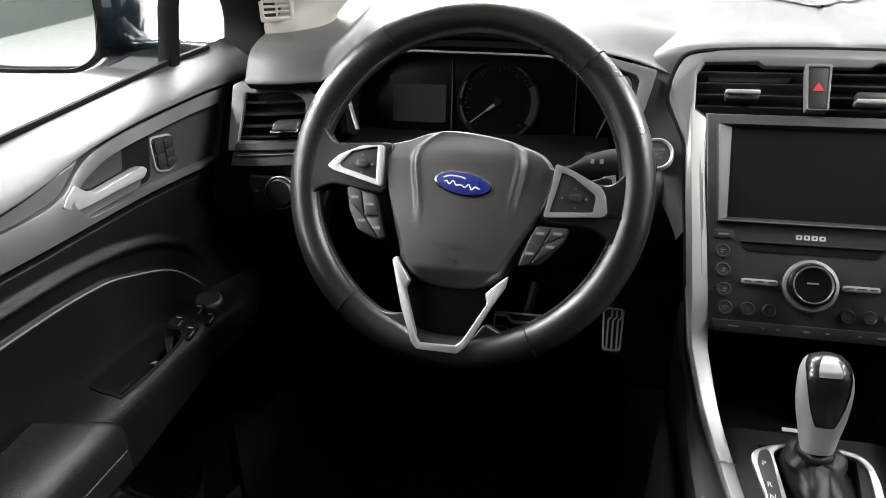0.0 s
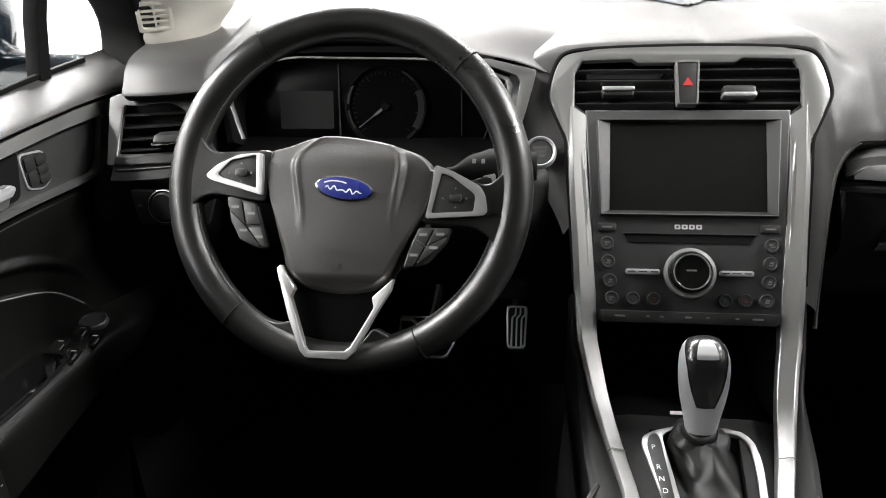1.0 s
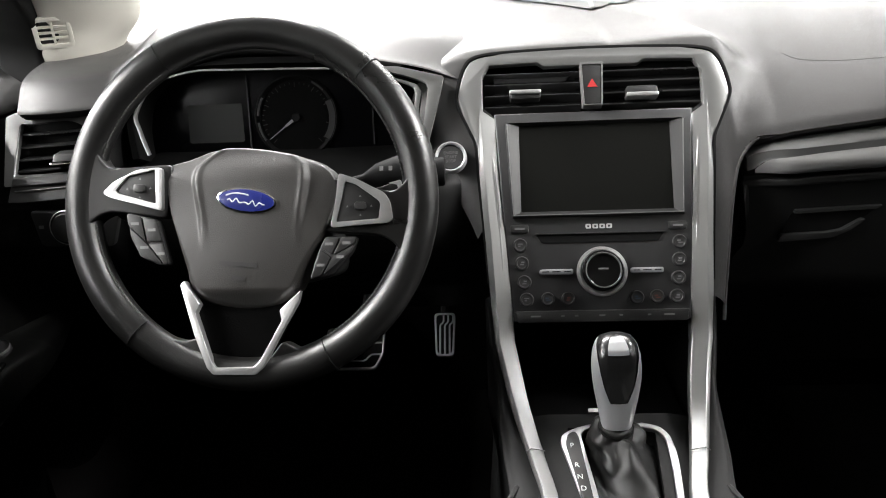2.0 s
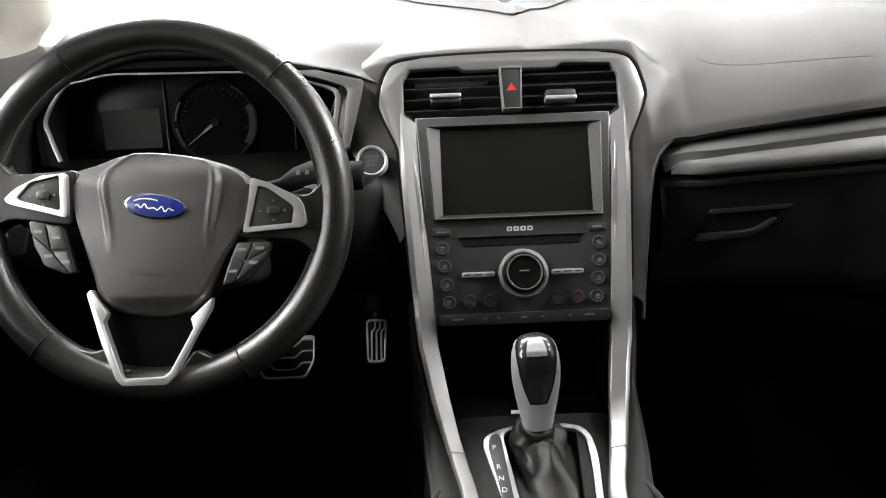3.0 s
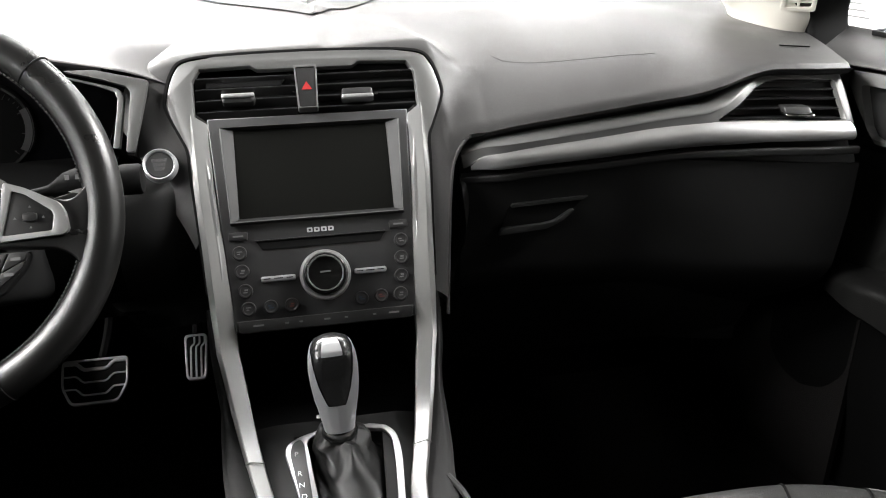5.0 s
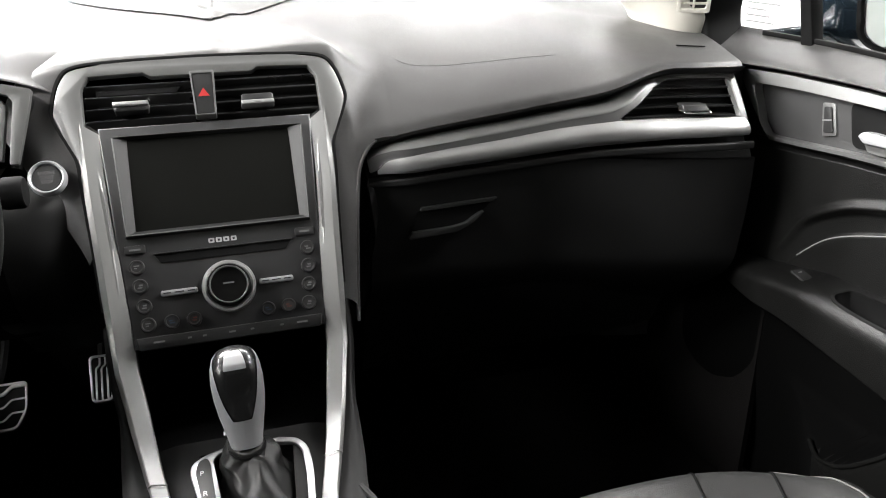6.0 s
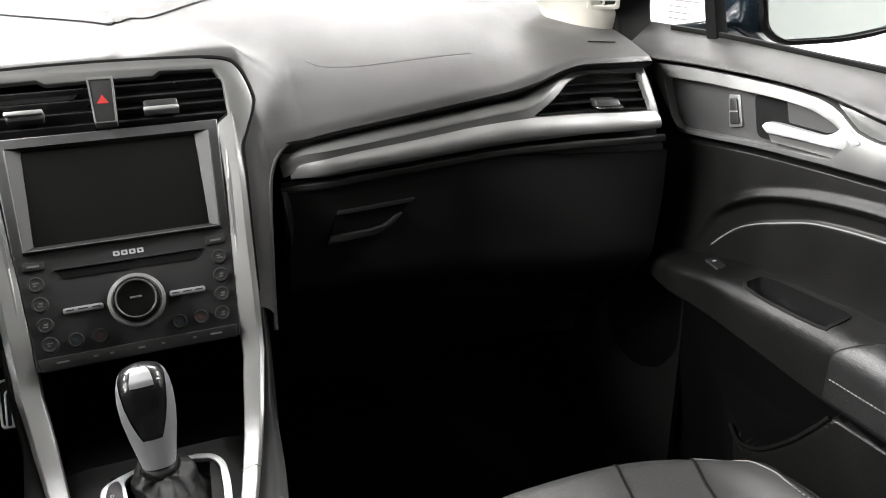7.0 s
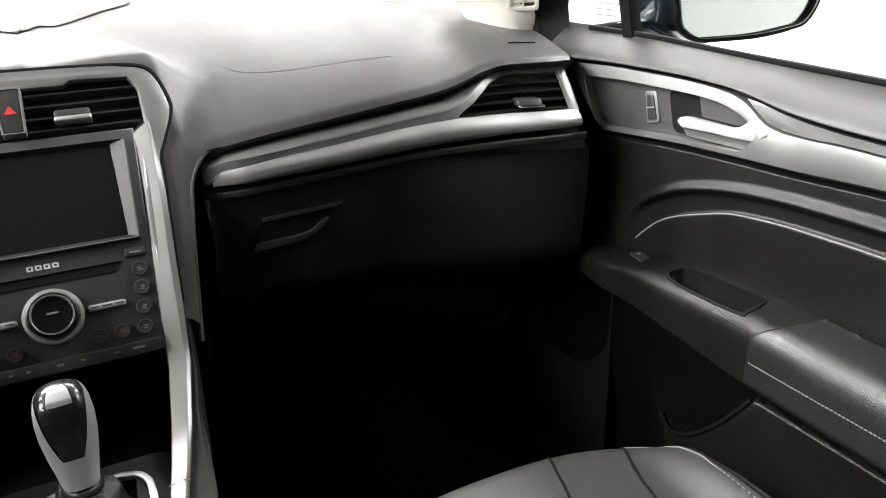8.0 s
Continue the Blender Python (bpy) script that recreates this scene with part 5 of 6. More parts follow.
neck = GATE.inverted() @ (LEV @ Vector((0, 0, -0.003)))
boot_loop = bent([(-0.039, 0.018), (-0.026, 0.033), (0.010, 0.0355), (0.042, 0.029), (0.0520, 0.008), (0.0500, -0.05), (0.040, -0.092), (-0.012, -0.092), (-0.032, -0.05)], 9)
boot_rows = []
for k, (m, f, h, r) in enumerate(((0, 1.0, 0.0, 0.02), (0, 0.95, -0.008, 0.02), (0, 0.86, -0.013, 0.02), (0.10, 0.78, -0.012, 0.034), (0.30, 0.70, -0.006, 0.034), (0.55, 0.64, -0.001, 0.033), (0.80, 0.56, 0.003, 0.030), (0.95, 0.50, 0.007, 0.027), (1, 0, 0.010, 0.0195), (1, 0, 0.0125, 0.0172), (1, 0, 0.0145, 0.0182), (1, 0, 0.0185, 0.0165), (1, 0, 0.0200, 0.010))):
    row = []
    for i, p in enumerate(boot_loop):
        a = math.atan2(p[1] - neck.y, p[0] - neck.x)
        fold = 1 + (0.09 * math.sin(3 * a + 1.2 * k) + 0.06 * math.sin(5 * a - 1.5 * k)) * smoothstep(0, 3, k) * smoothstep(12, 7, k)
        ridge = 0.009 * math.exp(-((a + 1.25) / 0.30) ** 2) * smoothstep(1, 4, k) * smoothstep(9, 6, k)
        x = neck.x + ((p[0] - neck.x) * f * (1 - m) + r * math.cos(a) * m) * fold
        y = neck.y + ((p[1] - neck.y) * f * (1 - m) + r * math.sin(a) * m) * fold
        lift = h + (neck.z - 0.018) * m
        row.append(tuple(GATE @ Vector((x, y, lift + ridge + 0.002 * math.sin(5 * a + k) * smoothstep(0, 2, k) * smoothstep(10, 7, k)))))
    boot_rows.append(row + [row[0]])
fine = []
for k in range(len(boot_rows) - 1):
    for q in range(4 if k < 9 else 2):
        t = q / (4 if k < 9 else 2)
        row = []
        for i, (a, b) in enumerate(zip(boot_rows[k], boot_rows[k + 1])):
            a, b, w = Vector(a), Vector(b), 2 * math.pi * (i % (len(boot_rows[0]) - 1)) / (len(boot_rows[0]) - 1)
            crease = smoothstep(1.5, 4, k + t) * smoothstep(9.5, 7.5, k + t)
            push = 0.0013 * math.sin((k + t) * 2.6 + 1.8 * math.sin(2 * w + 0.6)) + 0.0007 * math.sin(6 * w + 1.1 * (k + t)) - 0.0012 * math.exp(-((math.sin(w * 1.5 + 0.4 * (k + t))) / 0.22) ** 2)
            row.append(tuple(a.lerp(b, t) + GATE.to_3x3() @ Vector((math.cos(w), math.sin(w), 0.6)) * (push * crease)))
        fine.append(row)
fine.append(boot_rows[-1])
boot = part("boot", grid(fine), BOOTSKIN, shifter, "creased black leather boot", 80)
part("boot_tie", sweep([tuple(GATE @ Vector((neck.x + 0.0178 * math.cos(a), neck.y + 0.0178 * math.sin(a), neck.z - 0.0055))) for a in np.linspace(0, 2 * math.pi, 28, endpoint=False)], disc_section(0.0016, 6), GATE.to_3x3() @ Vector((0, 0, 1)), closed=True), MATTE, boot)


def grip_ring(h, a, b, dy=0.0, p=2.6, n=36):
    out = []
    for i in range(n):
        t = 2 * math.pi * i / n
        c, s = math.cos(t), math.sin(t)
        out.append(tuple(LEV @ Vector((a * math.copysign(abs(c) ** (2 / p), c), dy + b * math.copysign(abs(s) ** (2 / p), s), h))))
    return out + out[:1]


GRIP = [(-0.03, 0.011, 0.011, 0), (-0.02, 0.012, 0.012, 0), (-0.004, 0.0125, 0.0125, 0), (-0.003, 0.0160, 0.0150, 0), (0.0, 0.0168, 0.0155, 0), (0.015, 0.0195, 0.017, 0), (0.035, 0.0235, 0.0195, 0), (0.055, 0.0262, 0.0215, 0), (0.072, 0.0268, 0.0225, 0.001), (0.086, 0.0255, 0.022, 0.003), (0.096, 0.0225, 0.019, 0.005), (0.103, 0.0165, 0.013, 0.008), (0.106, 0.008, 0.006, 0.010), (0.1063, 0.0005, 0.0005, 0.011)]
grip = part("grip", grid([grip_ring(*g) for g in GRIP]), GRIPBLACK, shifter, "gloss black grip", 50)


def grip_patch(u0, u1, h0, h1, off, side=-1, n=14, taper=0.0):
    """A thin facing on the cabin side of the grip."""
    rows = []
    for i in range(n + 1):
        h = h0 + (h1 - h0) * i / n
        k = [g for g in GRIP]
        a = float(np.interp(h, [g[0] for g in k], [g[1] for g in k]))
        b = float(np.interp(h, [g[0] for g in k], [g[2] for g in k]))
        dy = float(np.interp(h, [g[0] for g in k], [g[3] for g in k]))
        f = 1 - taper * (1 - i / n)
        row = []
        for j in range(11):
            t = (u0 + (u1 - u0) * j / 10) * f
            c, s = math.sin(t), -math.cos(t)
            row.append(tuple(LEV @ Vector(((a + off) * math.copysign(abs(c) ** (2 / 2.6), c), dy + (b + off) * math.copysign(abs(s) ** (2 / 2.6), s), h))))
        rows.append(row)
    return rows


for s in (-1, 1):
    rows = []
    for h in [-0.003 + 0.036 * i / 14 for i in range(15)] + [0.0335 + 0.0680 * i / 30 for i in range(31)]:
        u0 = 0.0 if h < 0.0332 else flow(h, [(0.0335, 0.30), (0.038, 0.37), (0.046, 0.47), (0.060, 0.62), (0.080, 0.84), (0.092, 1.10), (0.1015, 1.75)])
        rows.append(grip_patch(s * u0, s * 3.1416, h, h + 0.0001, 0.0013, n=1)[0])
    part("grip_blade", grid(rows), GRIPSILVER, grip, "satin silver collar and side blade", 60)
part("release_cap", grid(grip_patch(-0.46, 0.46, 0.0912, 0.1056, 0.0014, taper=0.18)), GRIPSILVER, grip, "bright top cap")

import functools

# ---- doors ----
@functools.lru_cache(None)
def arm_top(y):
    return flow(y, [(0.1, 0.717), (0.226, 0.718), (0.344, 0.719), (0.426, 0.715), (0.55, 0.707), (0.615, 0.694), (0.80, 0.65)])


@functools.lru_cache(None)
def crest(y):
    return flow(y, [(0.1, 0.838), (0.27, 0.836), (0.37, 0.832), (0.445, 0.824), (0.532, 0.804), (0.578, 0.784), (0.62, 0.755), (0.66, 0.70), (0.9, 0.58)])


@functools.lru_cache(None)
def stitch_z(y):
    return flow(y, [(0.1, 0.812), (0.242, 0.811), (0.36, 0.807), (0.445, 0.798), (0.505, 0.780), (0.569, 0.753), (0.623, 0.706), (0.66, 0.66), (0.9, 0.52)])


@functools.lru_cache(None)
def frame_low(y):
    return flow(y, [(0.1, 0.888), (0.2645, 0.8802), (0.306, 0.8777), (0.375, 0.8735), (0.4556, 0.8703), (0.55, 0.8655), (0.6635, 0.8555), (0.729, 0.8502), (0.80, 0.845)])


@functools.lru_cache(None)
def frame_high(y):
    return flow(y, [(0.1, 0.910), (0.27, 0.9105), (0.3128, 0.911), (0.36, 0.9095), (0.3815, 0.9095), (0.4127, 0.9140), (0.4489, 0.9355), (0.4753, 0.9420), (0.52, 0.9455), (0.56, 0.9462), (0.6724, 0.9449), (0.80, 0.9386)])


@functools.lru_cache(None)
def sill_low(y):
    return flow(y, [(0.1, 0.922), (0.274, 0.9253), (0.3158, 0.9266), (0.3493, 0.9287), (0.3856, 0.9327), (0.4334, 0.9413), (0.4758, 0.9460), (0.56, 0.9490), (0.6724, 0.9475), (0.815, 0.940)])


@functools.lru_cache(None)
def arm_low(y):
    return flow(y, [(0.0, 0.624), (0.171, 0.625), (0.335, 0.627), (0.46, 0.636), (0.574, 0.643), (0.75, 0.63)])


@functools.lru_cache(None)
def pocket_z(y):
    return flow(y, [(0.0, 0.625), (0.340, 0.620), (0.362, 0.593), (0.390, 0.556), (0.445, 0.505), (0.50, 0.485), (0.575, 0.488), (0.66, 0.50), (0.9, 0.50)])


@functools.lru_cache(None)
def arm_drop(y):
    return flow(y, [(0.2, 0.046), (0.45, 0.040), (0.6, 0.022)])


def door_inset(y, z):
    """How far the door skin stands into the cabin from the handle panel's plane."""
    fl, at, cr, sz, sl = frame_low(y), arm_top(y), crest(y), stitch_z(y), sill_low(y)
    be = belt(y)
    d = 0.024 * smoothstep(sl - 0.003, sl + 0.006, z) - 0.056 * smoothstep(sl + 0.002, be + 0.004, z) ** 1.15
    d += 0.010 * smoothstep(fl - 0.007, fl - 0.012, z) - 0.004 * smoothstep(fl + 0.002, fl - 0.002, z)
    fade = smoothstep(0.68, 0.58, y)
    d += 0.008 * smoothstep(cr + 0.016, cr + 0.003, z) * fade
    d -= 0.013 * smoothstep(cr + 0.004, cr - 0.008, z) * fade
    d += 0.006 * smoothstep(sz + 0.003, sz - 0.001, z) * smoothstep(0.68, 0.60, y)
    front = smoothstep(0.86, 0.60, y)
    t = min(1.0, max(0.0, (at - z) / arm_drop(y)))
    ledge = (1 - (1 - t) ** 3.2) ** (1 / 2.5)
    d += 0.062 * front * ledge
    al = arm_low(y)
    d -= 0.110 * front * smoothstep(al + 0.004, al - 0.010, z)
    pz = pocket_z(y)
    d += 0.096 * smoothstep(pz + 0.004, pz - 0.014, z) * smoothstep(0.66, 0.44, y)
    d -= 0.03 * smoothstep(0.50, 0.30, z)
    return d


@functools.lru_cache(None)
def belt(y):
    return flow(y, [(0.1, 0.966), (0.3, 0.972), (0.5, 0.978), (0.7, 0.985), (0.9, 0.985)])


def door_pt(s, y, z, h=0.0, x=0.765):
    return (s * (x - h), y, z)


CUP = [(0.506, 0.42), (0.492, 0.06), (0.382, 0.02), (0.366, 0.28), (0.368, 0.74), (0.380, 0.88), (0.480, 0.86), (0.506, 0.70)]


def build_door(s):
    side = "driver" if s < 0 else "passenger"
    door = thing("car_door", "charcoal car door panel with silver handle frame and padded armrest" if s > 0 else "charcoal car door panel with silver handle frame and window switches", "car door", (s * 0.77, 0.4, 0.3), "front doors")
    ys = np.concatenate((np.linspace(-0.25, 0.33, 48), np.linspace(0.336, 0.36, 5), np.linspace(0.3625, 0.51, 60), np.linspace(0.515, 0.86, 66)))
    heights = []
    for y in ys:
        y = float(y)
        be, at, al = belt(y) + 0.004, arm_top(y), arm_low(y)
        edge = at - arm_drop(y) - 0.002
        sl, fl = sill_low(y), frame_low(y)
        marks = [(be, 0), (sl + 0.008, 26), (sl - 0.004, 14), (fl + 0.004, 36), (fl - 0.014, 20), (at + 0.002, 84)]
        col = []
        for (z0, _), (z1, n) in zip(marks, marks[1:]):
            col += [z0 + (z1 - z0) * k / n for k in range(n)]
        col += [at - arm_drop(y) * (k / 56) ** 2.4 for k in range(57)]
        low = min(edge, al + 0.010)
        col += [edge + (low - edge) * (k + 1) / 8 for k in range(8)] + [low + (low - 0.05 - low) * (k + 1) / 30 for k in range(30)] + [low - 0.05 + (0.26 - low + 0.05) * (k + 1) / 44 for k in range(44)]
        heights.append(col)
    rows = [[door_pt(s, float(y), c[k], door_inset(float(y), c[k])) for y, c in zip(ys, heights)] for k in range(len(heights[0]))]
    skin, lining = grid(rows), grid(rows)

    def in_pocket(c):
        return c.z < arm_low(c.y) - 0.002 and (c.z > pocket_z(c.y) - 0.011 or c.y > 0.50)

    cup_edge = bent([(0.436 + (a - 0.436) * 0.965, 0.5 + (b - 0.45) * 0.94 - 0.05) for a, b in CUP], 3)

    def in_cup(c):
        f = (0.765 - abs(c.x) - 0.020) / 0.045
        if not (0.35 < c.y < 0.52 and arm_top(c.y) - 0.035 < c.z < arm_top(c.y) + 0.004):
            return False
        inside = False
        for (ya, fa), (yb, fb) in zip(cup_edge, cup_edge[1:] + cup_edge[:1]):
            if (fa > f) != (fb > f) and c.y < ya + (f - fa) * (yb - ya) / (fb - fa):
                inside = not inside
        return inside

    # Recess faces split off from the skin so shade can go into their colour.
    bmesh.ops.delete(lining, geom=[f for f in lining.faces if not in_pocket(f.calc_center_median())], context="FACES")
    bmesh.ops.delete(skin, geom=[f for f in skin.faces if in_pocket(f.calc_center_median()) or in_cup(f.calc_center_median())], context="FACES")
    under = lambda c: arm_low(c.y) + 0.012 < c.z < arm_top(c.y) - 0.004 and c.y < 0.334 - 0.05 * smoothstep(arm_low(c.y) + 0.03, arm_top(c.y), c.z)
    bmesh.ops.delete(skin, geom=[f for f in skin.faces if under(f.calc_center_median())], context="FACES")
    sill = grid(rows)
    upper = lambda c: c.z > sill_low(c.y) + 0.0015
    bmesh.ops.delete(sill, geom=[f for f in sill.faces if not upper(f.calc_center_median())], context="FACES")
    bmesh.ops.delete(skin, geom=[f for f in skin.faces if upper(f.calc_center_median())], context="FACES")
    part("sill", sill, DASH, door, "charcoal soft vinyl window sill", 75)
    part("panel", skin, DOORSKIN, door, "vinyl door skin with shade put into its near-black colour", 75)
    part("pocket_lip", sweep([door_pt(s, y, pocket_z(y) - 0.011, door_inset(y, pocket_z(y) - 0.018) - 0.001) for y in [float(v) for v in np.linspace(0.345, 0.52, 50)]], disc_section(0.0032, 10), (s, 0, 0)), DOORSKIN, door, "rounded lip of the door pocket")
    part("pocket_shade", lining, NEARBLACK, door, "inner faces of the door pocket with shade put into their colour", 75)
    wedge_lo = [(float(y), frame_high(float(y)) + 0.002) for y in np.linspace(0.10, 0.428, 30)]
    wedge_hi = [(float(y), sill_low(float(y)) - 0.0035) for y in np.linspace(0.450, 0.10, 34)]
    part("upper_sweep", plate([wedge_lo + wedge_hi], 0.008, bevel=0.002, bend=lambda c: Vector(door_pt(s, c.x, c.y, c.z + 0.002))), SILVER, door, "matt silver wedge over the handle sweep")
    fr_hi = [(y, frame_high(y)) for y in np.linspace(0.10, 0.790, 60)]
    fr_lo = [(y, frame_low(y)) for y in np.linspace(0.705, 0.10, 54)]
    hole = rounded([(0.7500, 0.9245), (0.66, 0.9300), (0.5654, 0.9315), (0.5200, 0.9316), (0.4795, 0.9290), (0.4436, 0.9190), (0.4256, 0.9075), (0.4230, 0.8990), (0.4420, 0.8785), (0.5579, 0.8705), (0.7038, 0.8577), (0.7200, 0.8620)], [0.008, 0.02, 0.02, 0.02, 0.02, 0.01, 0.006, 0.006, 0.008, 0.02, 0.006, 0.006])

    def on_door(co):
        return Vector(door_pt(s, co.x, co.y, co.z + 0.004 * math.sin(math.pi * min(1, max(0, (co.y - frame_low(co.x)) / max(0.01, frame_high(co.x) - frame_low(co.x)))))))

    part("handle_frame", plate([dense(fr_hi + fr_lo, 0.03), dense(hole, 0.03)], 0.013, bevel=0.0035, rows=3, bend=on_door), SILVER, door, "satin silver sweep round the door handle")
    ins = part("insert", plate([dense(hole, 0.03)], 0.006, base=-0.006, bend=on_door), INSERT, door, "dark grey textured insert")
    # No hollow here: a flat dark plate and a lighter one paint the recess.
    part("recess_shade", plate([rounded([(0.580, 0.929), (0.50, 0.932), (0.462, 0.922), (0.436, 0.907), (0.452, 0.890), (0.565, 0.875)], 0.012)], 0.0015, bend=lambda c: Vector(door_pt(s, c.x, c.y, c.z + 0.0042))), MATTE, ins, "flat dark plate painting the shade in the handle recess")
    part("recess_slope", plate([rounded([(0.524, 0.931), (0.516, 0.905), (0.458, 0.905), (0.440, 0.912), (0.462, 0.921), (0.50, 0.931)], 0.003)], 0.003, bend=lambda c: Vector(door_pt(s, c.x, c.y, c.z + 0.0046))), INSERT, ins, "grey slope behind the handle")
    hl = [(0.551, 0.8945), (0.545, 0.9005), (0.530, 0.902), (0.4605, 0.9016), (0.4429, 0.9091), (0.4310, 0.9210), (0.416, 0.913), (0.4073, 0.9046), (0.4253, 0.8929), (0.4592, 0.8925), (0.5411, 0.8875)]
    part("handle", plate([rounded(hl, [0.003, 0.003, 0.004, 0.02, 0.008, 0.003, 0.006, 0.003, 0.012, 0.02, 0.003])], 0.012, bevel=0.003, base=0.004, bend=lambda c: Vector(door_pt(s, c.x, c.y, c.z))), GRIPSILVER, door, "pale satin metal pull handle")
    low = rounded([(0.543, 0.889), (0.5387, 0.8768), (0.424, 0.8798), (0.407, 0.900), (0.424, 0.8945), (0.4592, 0.894)], [0.002, 0.004, 0.006, 0.003, 0.004, 0.01])
    part("handle_underside", plate([low], 0.010, bevel=0.002, base=0.002, bend=lambda c: Vector(door_pt(s, c.x, c.y, c.z - 0.25 * max(0, 0.889 - c.y)))), GREYFRAME, door, "grey lower face of the handle")
    fl = lambda c: Vector(door_pt(s, c.x, c.y, c.z))
    if s > 0:
        lk = part("lock_rocker", plate([rounded([(0.628, 0.919), (0.606, 0.922), (0.595, 0.883), (0.619, 0.876)], 0.004)], 0.004, bevel=0.001, base=0.0, bend=fl), SILVER, door, "slim silver lock rocker")
        part("rocker_face", plate([rounded([(0.622, 0.915), (0.610, 0.917), (0.600, 0.886), (0.616, 0.882)], 0.003)], 0.003, bevel=0.001, base=0.003, bend=fl), GREYCAP, lk)
        part("rocker_split", plate([[(0.620, 0.899), (0.605, 0.902), (0.605, 0.900), (0.620, 0.897)]], 0.0006, base=0.0061, bend=fl), SATIN, lk)
    else:
        lk = part("memory_switch", plate([rounded([(0.580, 0.923), (0.627, 0.915), (0.627, 0.876), (0.610, 0.871), (0.582, 0.879)], [0.010, 0.010, 0.006, 0.006, 0.010])], 0.004, bevel=0.001, base=0.0, bend=fl), GRIPSILVER, door, "silver-rimmed seat memory switch")
        part("switch_face", plate([rounded([(0.5825, 0.9205), (0.6245, 0.913), (0.6245, 0.8775), (0.610, 0.8735), (0.5845, 0.881)], [0.008, 0.008, 0.005, 0.005, 0.008])], 0.0015, base=0.0035, bend=fl), BLACK, lk)
        for a, b, c_, d_ in ((0.5845, 0.6025, 0.900, 0.9165), (0.5855, 0.6025, 0.883, 0.8985), (0.604, 0.6235, 0.9015, 0.912), (0.604, 0.6235, 0.890, 0.900), (0.604, 0.6235, 0.879, 0.8885)):
            part("memory_key", plate([rect(a, c_, b, d_, 0.003)], 0.003, bevel=0.001, base=0.0045, bend=fl), BEZEL, lk)
    # stitched lines and window sill line
    for zf, y0, y1, r in ((stitch_z, 0.13, 0.62, 0.0010),):
        pth = [door_pt(s, y, zf(y), door_inset(y, zf(y)) + 0.0006) for y in np.linspace(y0, y1, 50)]
        part("seam", sweep(pth, disc_section(r, 6), (0, 0, 1)), THREAD, door)
    part("sill_seal", sweep([door_pt(s, float(y), belt(float(y)) + 0.001, -0.030) for y in np.linspace(-0.2, 0.80, 20)], rounded([(-0.004, -0.004), (0.004, -0.004), (0.004, 0.003), (-0.004, 0.003)], 0.002, 2)), MATTE, door, "black window seal")
    # armrest
    rows = []
    for i, y in enumerate([0.3465, 0.3460, 0.3445, 0.342] + [float(v) for v in np.linspace(0.337, -0.22, 60)]):
        skew = 0.046 * smoothstep(0.25, 0.3465, y)
        rise = (-0.002, 0.003, 0.0055, 0.0065)[min(i, 3)]
        col = []
        for k in range(46):
            z = arm_top(y) + 0.0005 + (arm_low(y) + 0.006 - arm_top(y)) * (k / 45) ** 1.9
            yy = y - skew * (1 - smoothstep(0, 27, k))
            edge = min(1, k / 2, (45 - k) / 2)
            top = max(0.0, 1 - k / 32)
            col.append(door_pt(s, yy, z + (0.0048 * top * min(1, k / 2) if rise > 0 else -0.002), door_inset(yy, z) + (rise if rise < 0 else rise * edge ** 0.5)))
        rows.append(col)
    arm = part("armrest", grid(rows), LEATHER, door, "padded black leather armrest", 80)
    for i in range(90):
        y = 0.338 - 0.0048 * i
        z = 0.6665 + 0.002 * smoothstep(0.34, 0.1, y)
        part("stitch", block(-0.0016, 0.0016, -0.0007, 0.0007, 0, 0.0009, 0, Matrix.Translation(door_pt(s, y, z, door_inset(y, z) + 0.0062)) @ Matrix(((0, 0, -s, 0), (1, 0, 0, 0), (0, 1, 0, 0), (0, 0, 0, 1)))), THREAD, arm)

    def ledge(y, f, h=0.0):
        """A point on the armrest's top: f from the door (0) to the cabin (1)."""
        want = 0.020 + 0.045 * f
        lo, hi = arm_top(y) - arm_drop(y), arm_top(y) + 0.002
        for _ in range(24):
            mid = (lo + hi) / 2
            lo, hi = (mid, hi) if door_inset(y, mid) > want else (lo, mid)
        return Vector(door_pt(s, y, lo + h, want))

    bez = CUP
    mid = [(0.436 + (a - 0.436) * 0.94, 0.45 + (b - 0.45) * 0.89) for a, b in bez]
    low = [(0.436 + (a - 0.436) * 0.80, 0.42 + (b - 0.45) * 0.58) for a, b in bez]
    bm = bmesh.new()
    rings = [[bm.verts.new(ledge(a, b, h)) for a, b in bent(lp, 3)] for lp, h in ((bez, -0.002), (bez, 0.0014), (mid, 0.0018), (mid, -0.003), (low, -0.027), ([(0.436 + (a - 0.436) * 0.4, 0.5 + (b - 0.5) * 0.3) for a, b in low], -0.030))]
    for r0, r1 in zip(rings[2:], rings[3:]):
        for i in range(len(r0)):
            bm.faces.new((r0[i], r0[(i + 1) % len(r0)], r1[(i + 1) % len(r0)], r1[i]))
    bm.faces.new(rings[-1])
    flange = grid([[tuple(v.co) for v in r + r[:1]] for r in rings[:3]])
    for r in rings[:2]:
        for v in r:
            bm.verts.remove(v)
    part("cup_flange", flange, MATTE, door, "", 50)
    part("pull_cup", bm, CUPGLOSS, door, "gloss black pull cup in the armrest", 50)
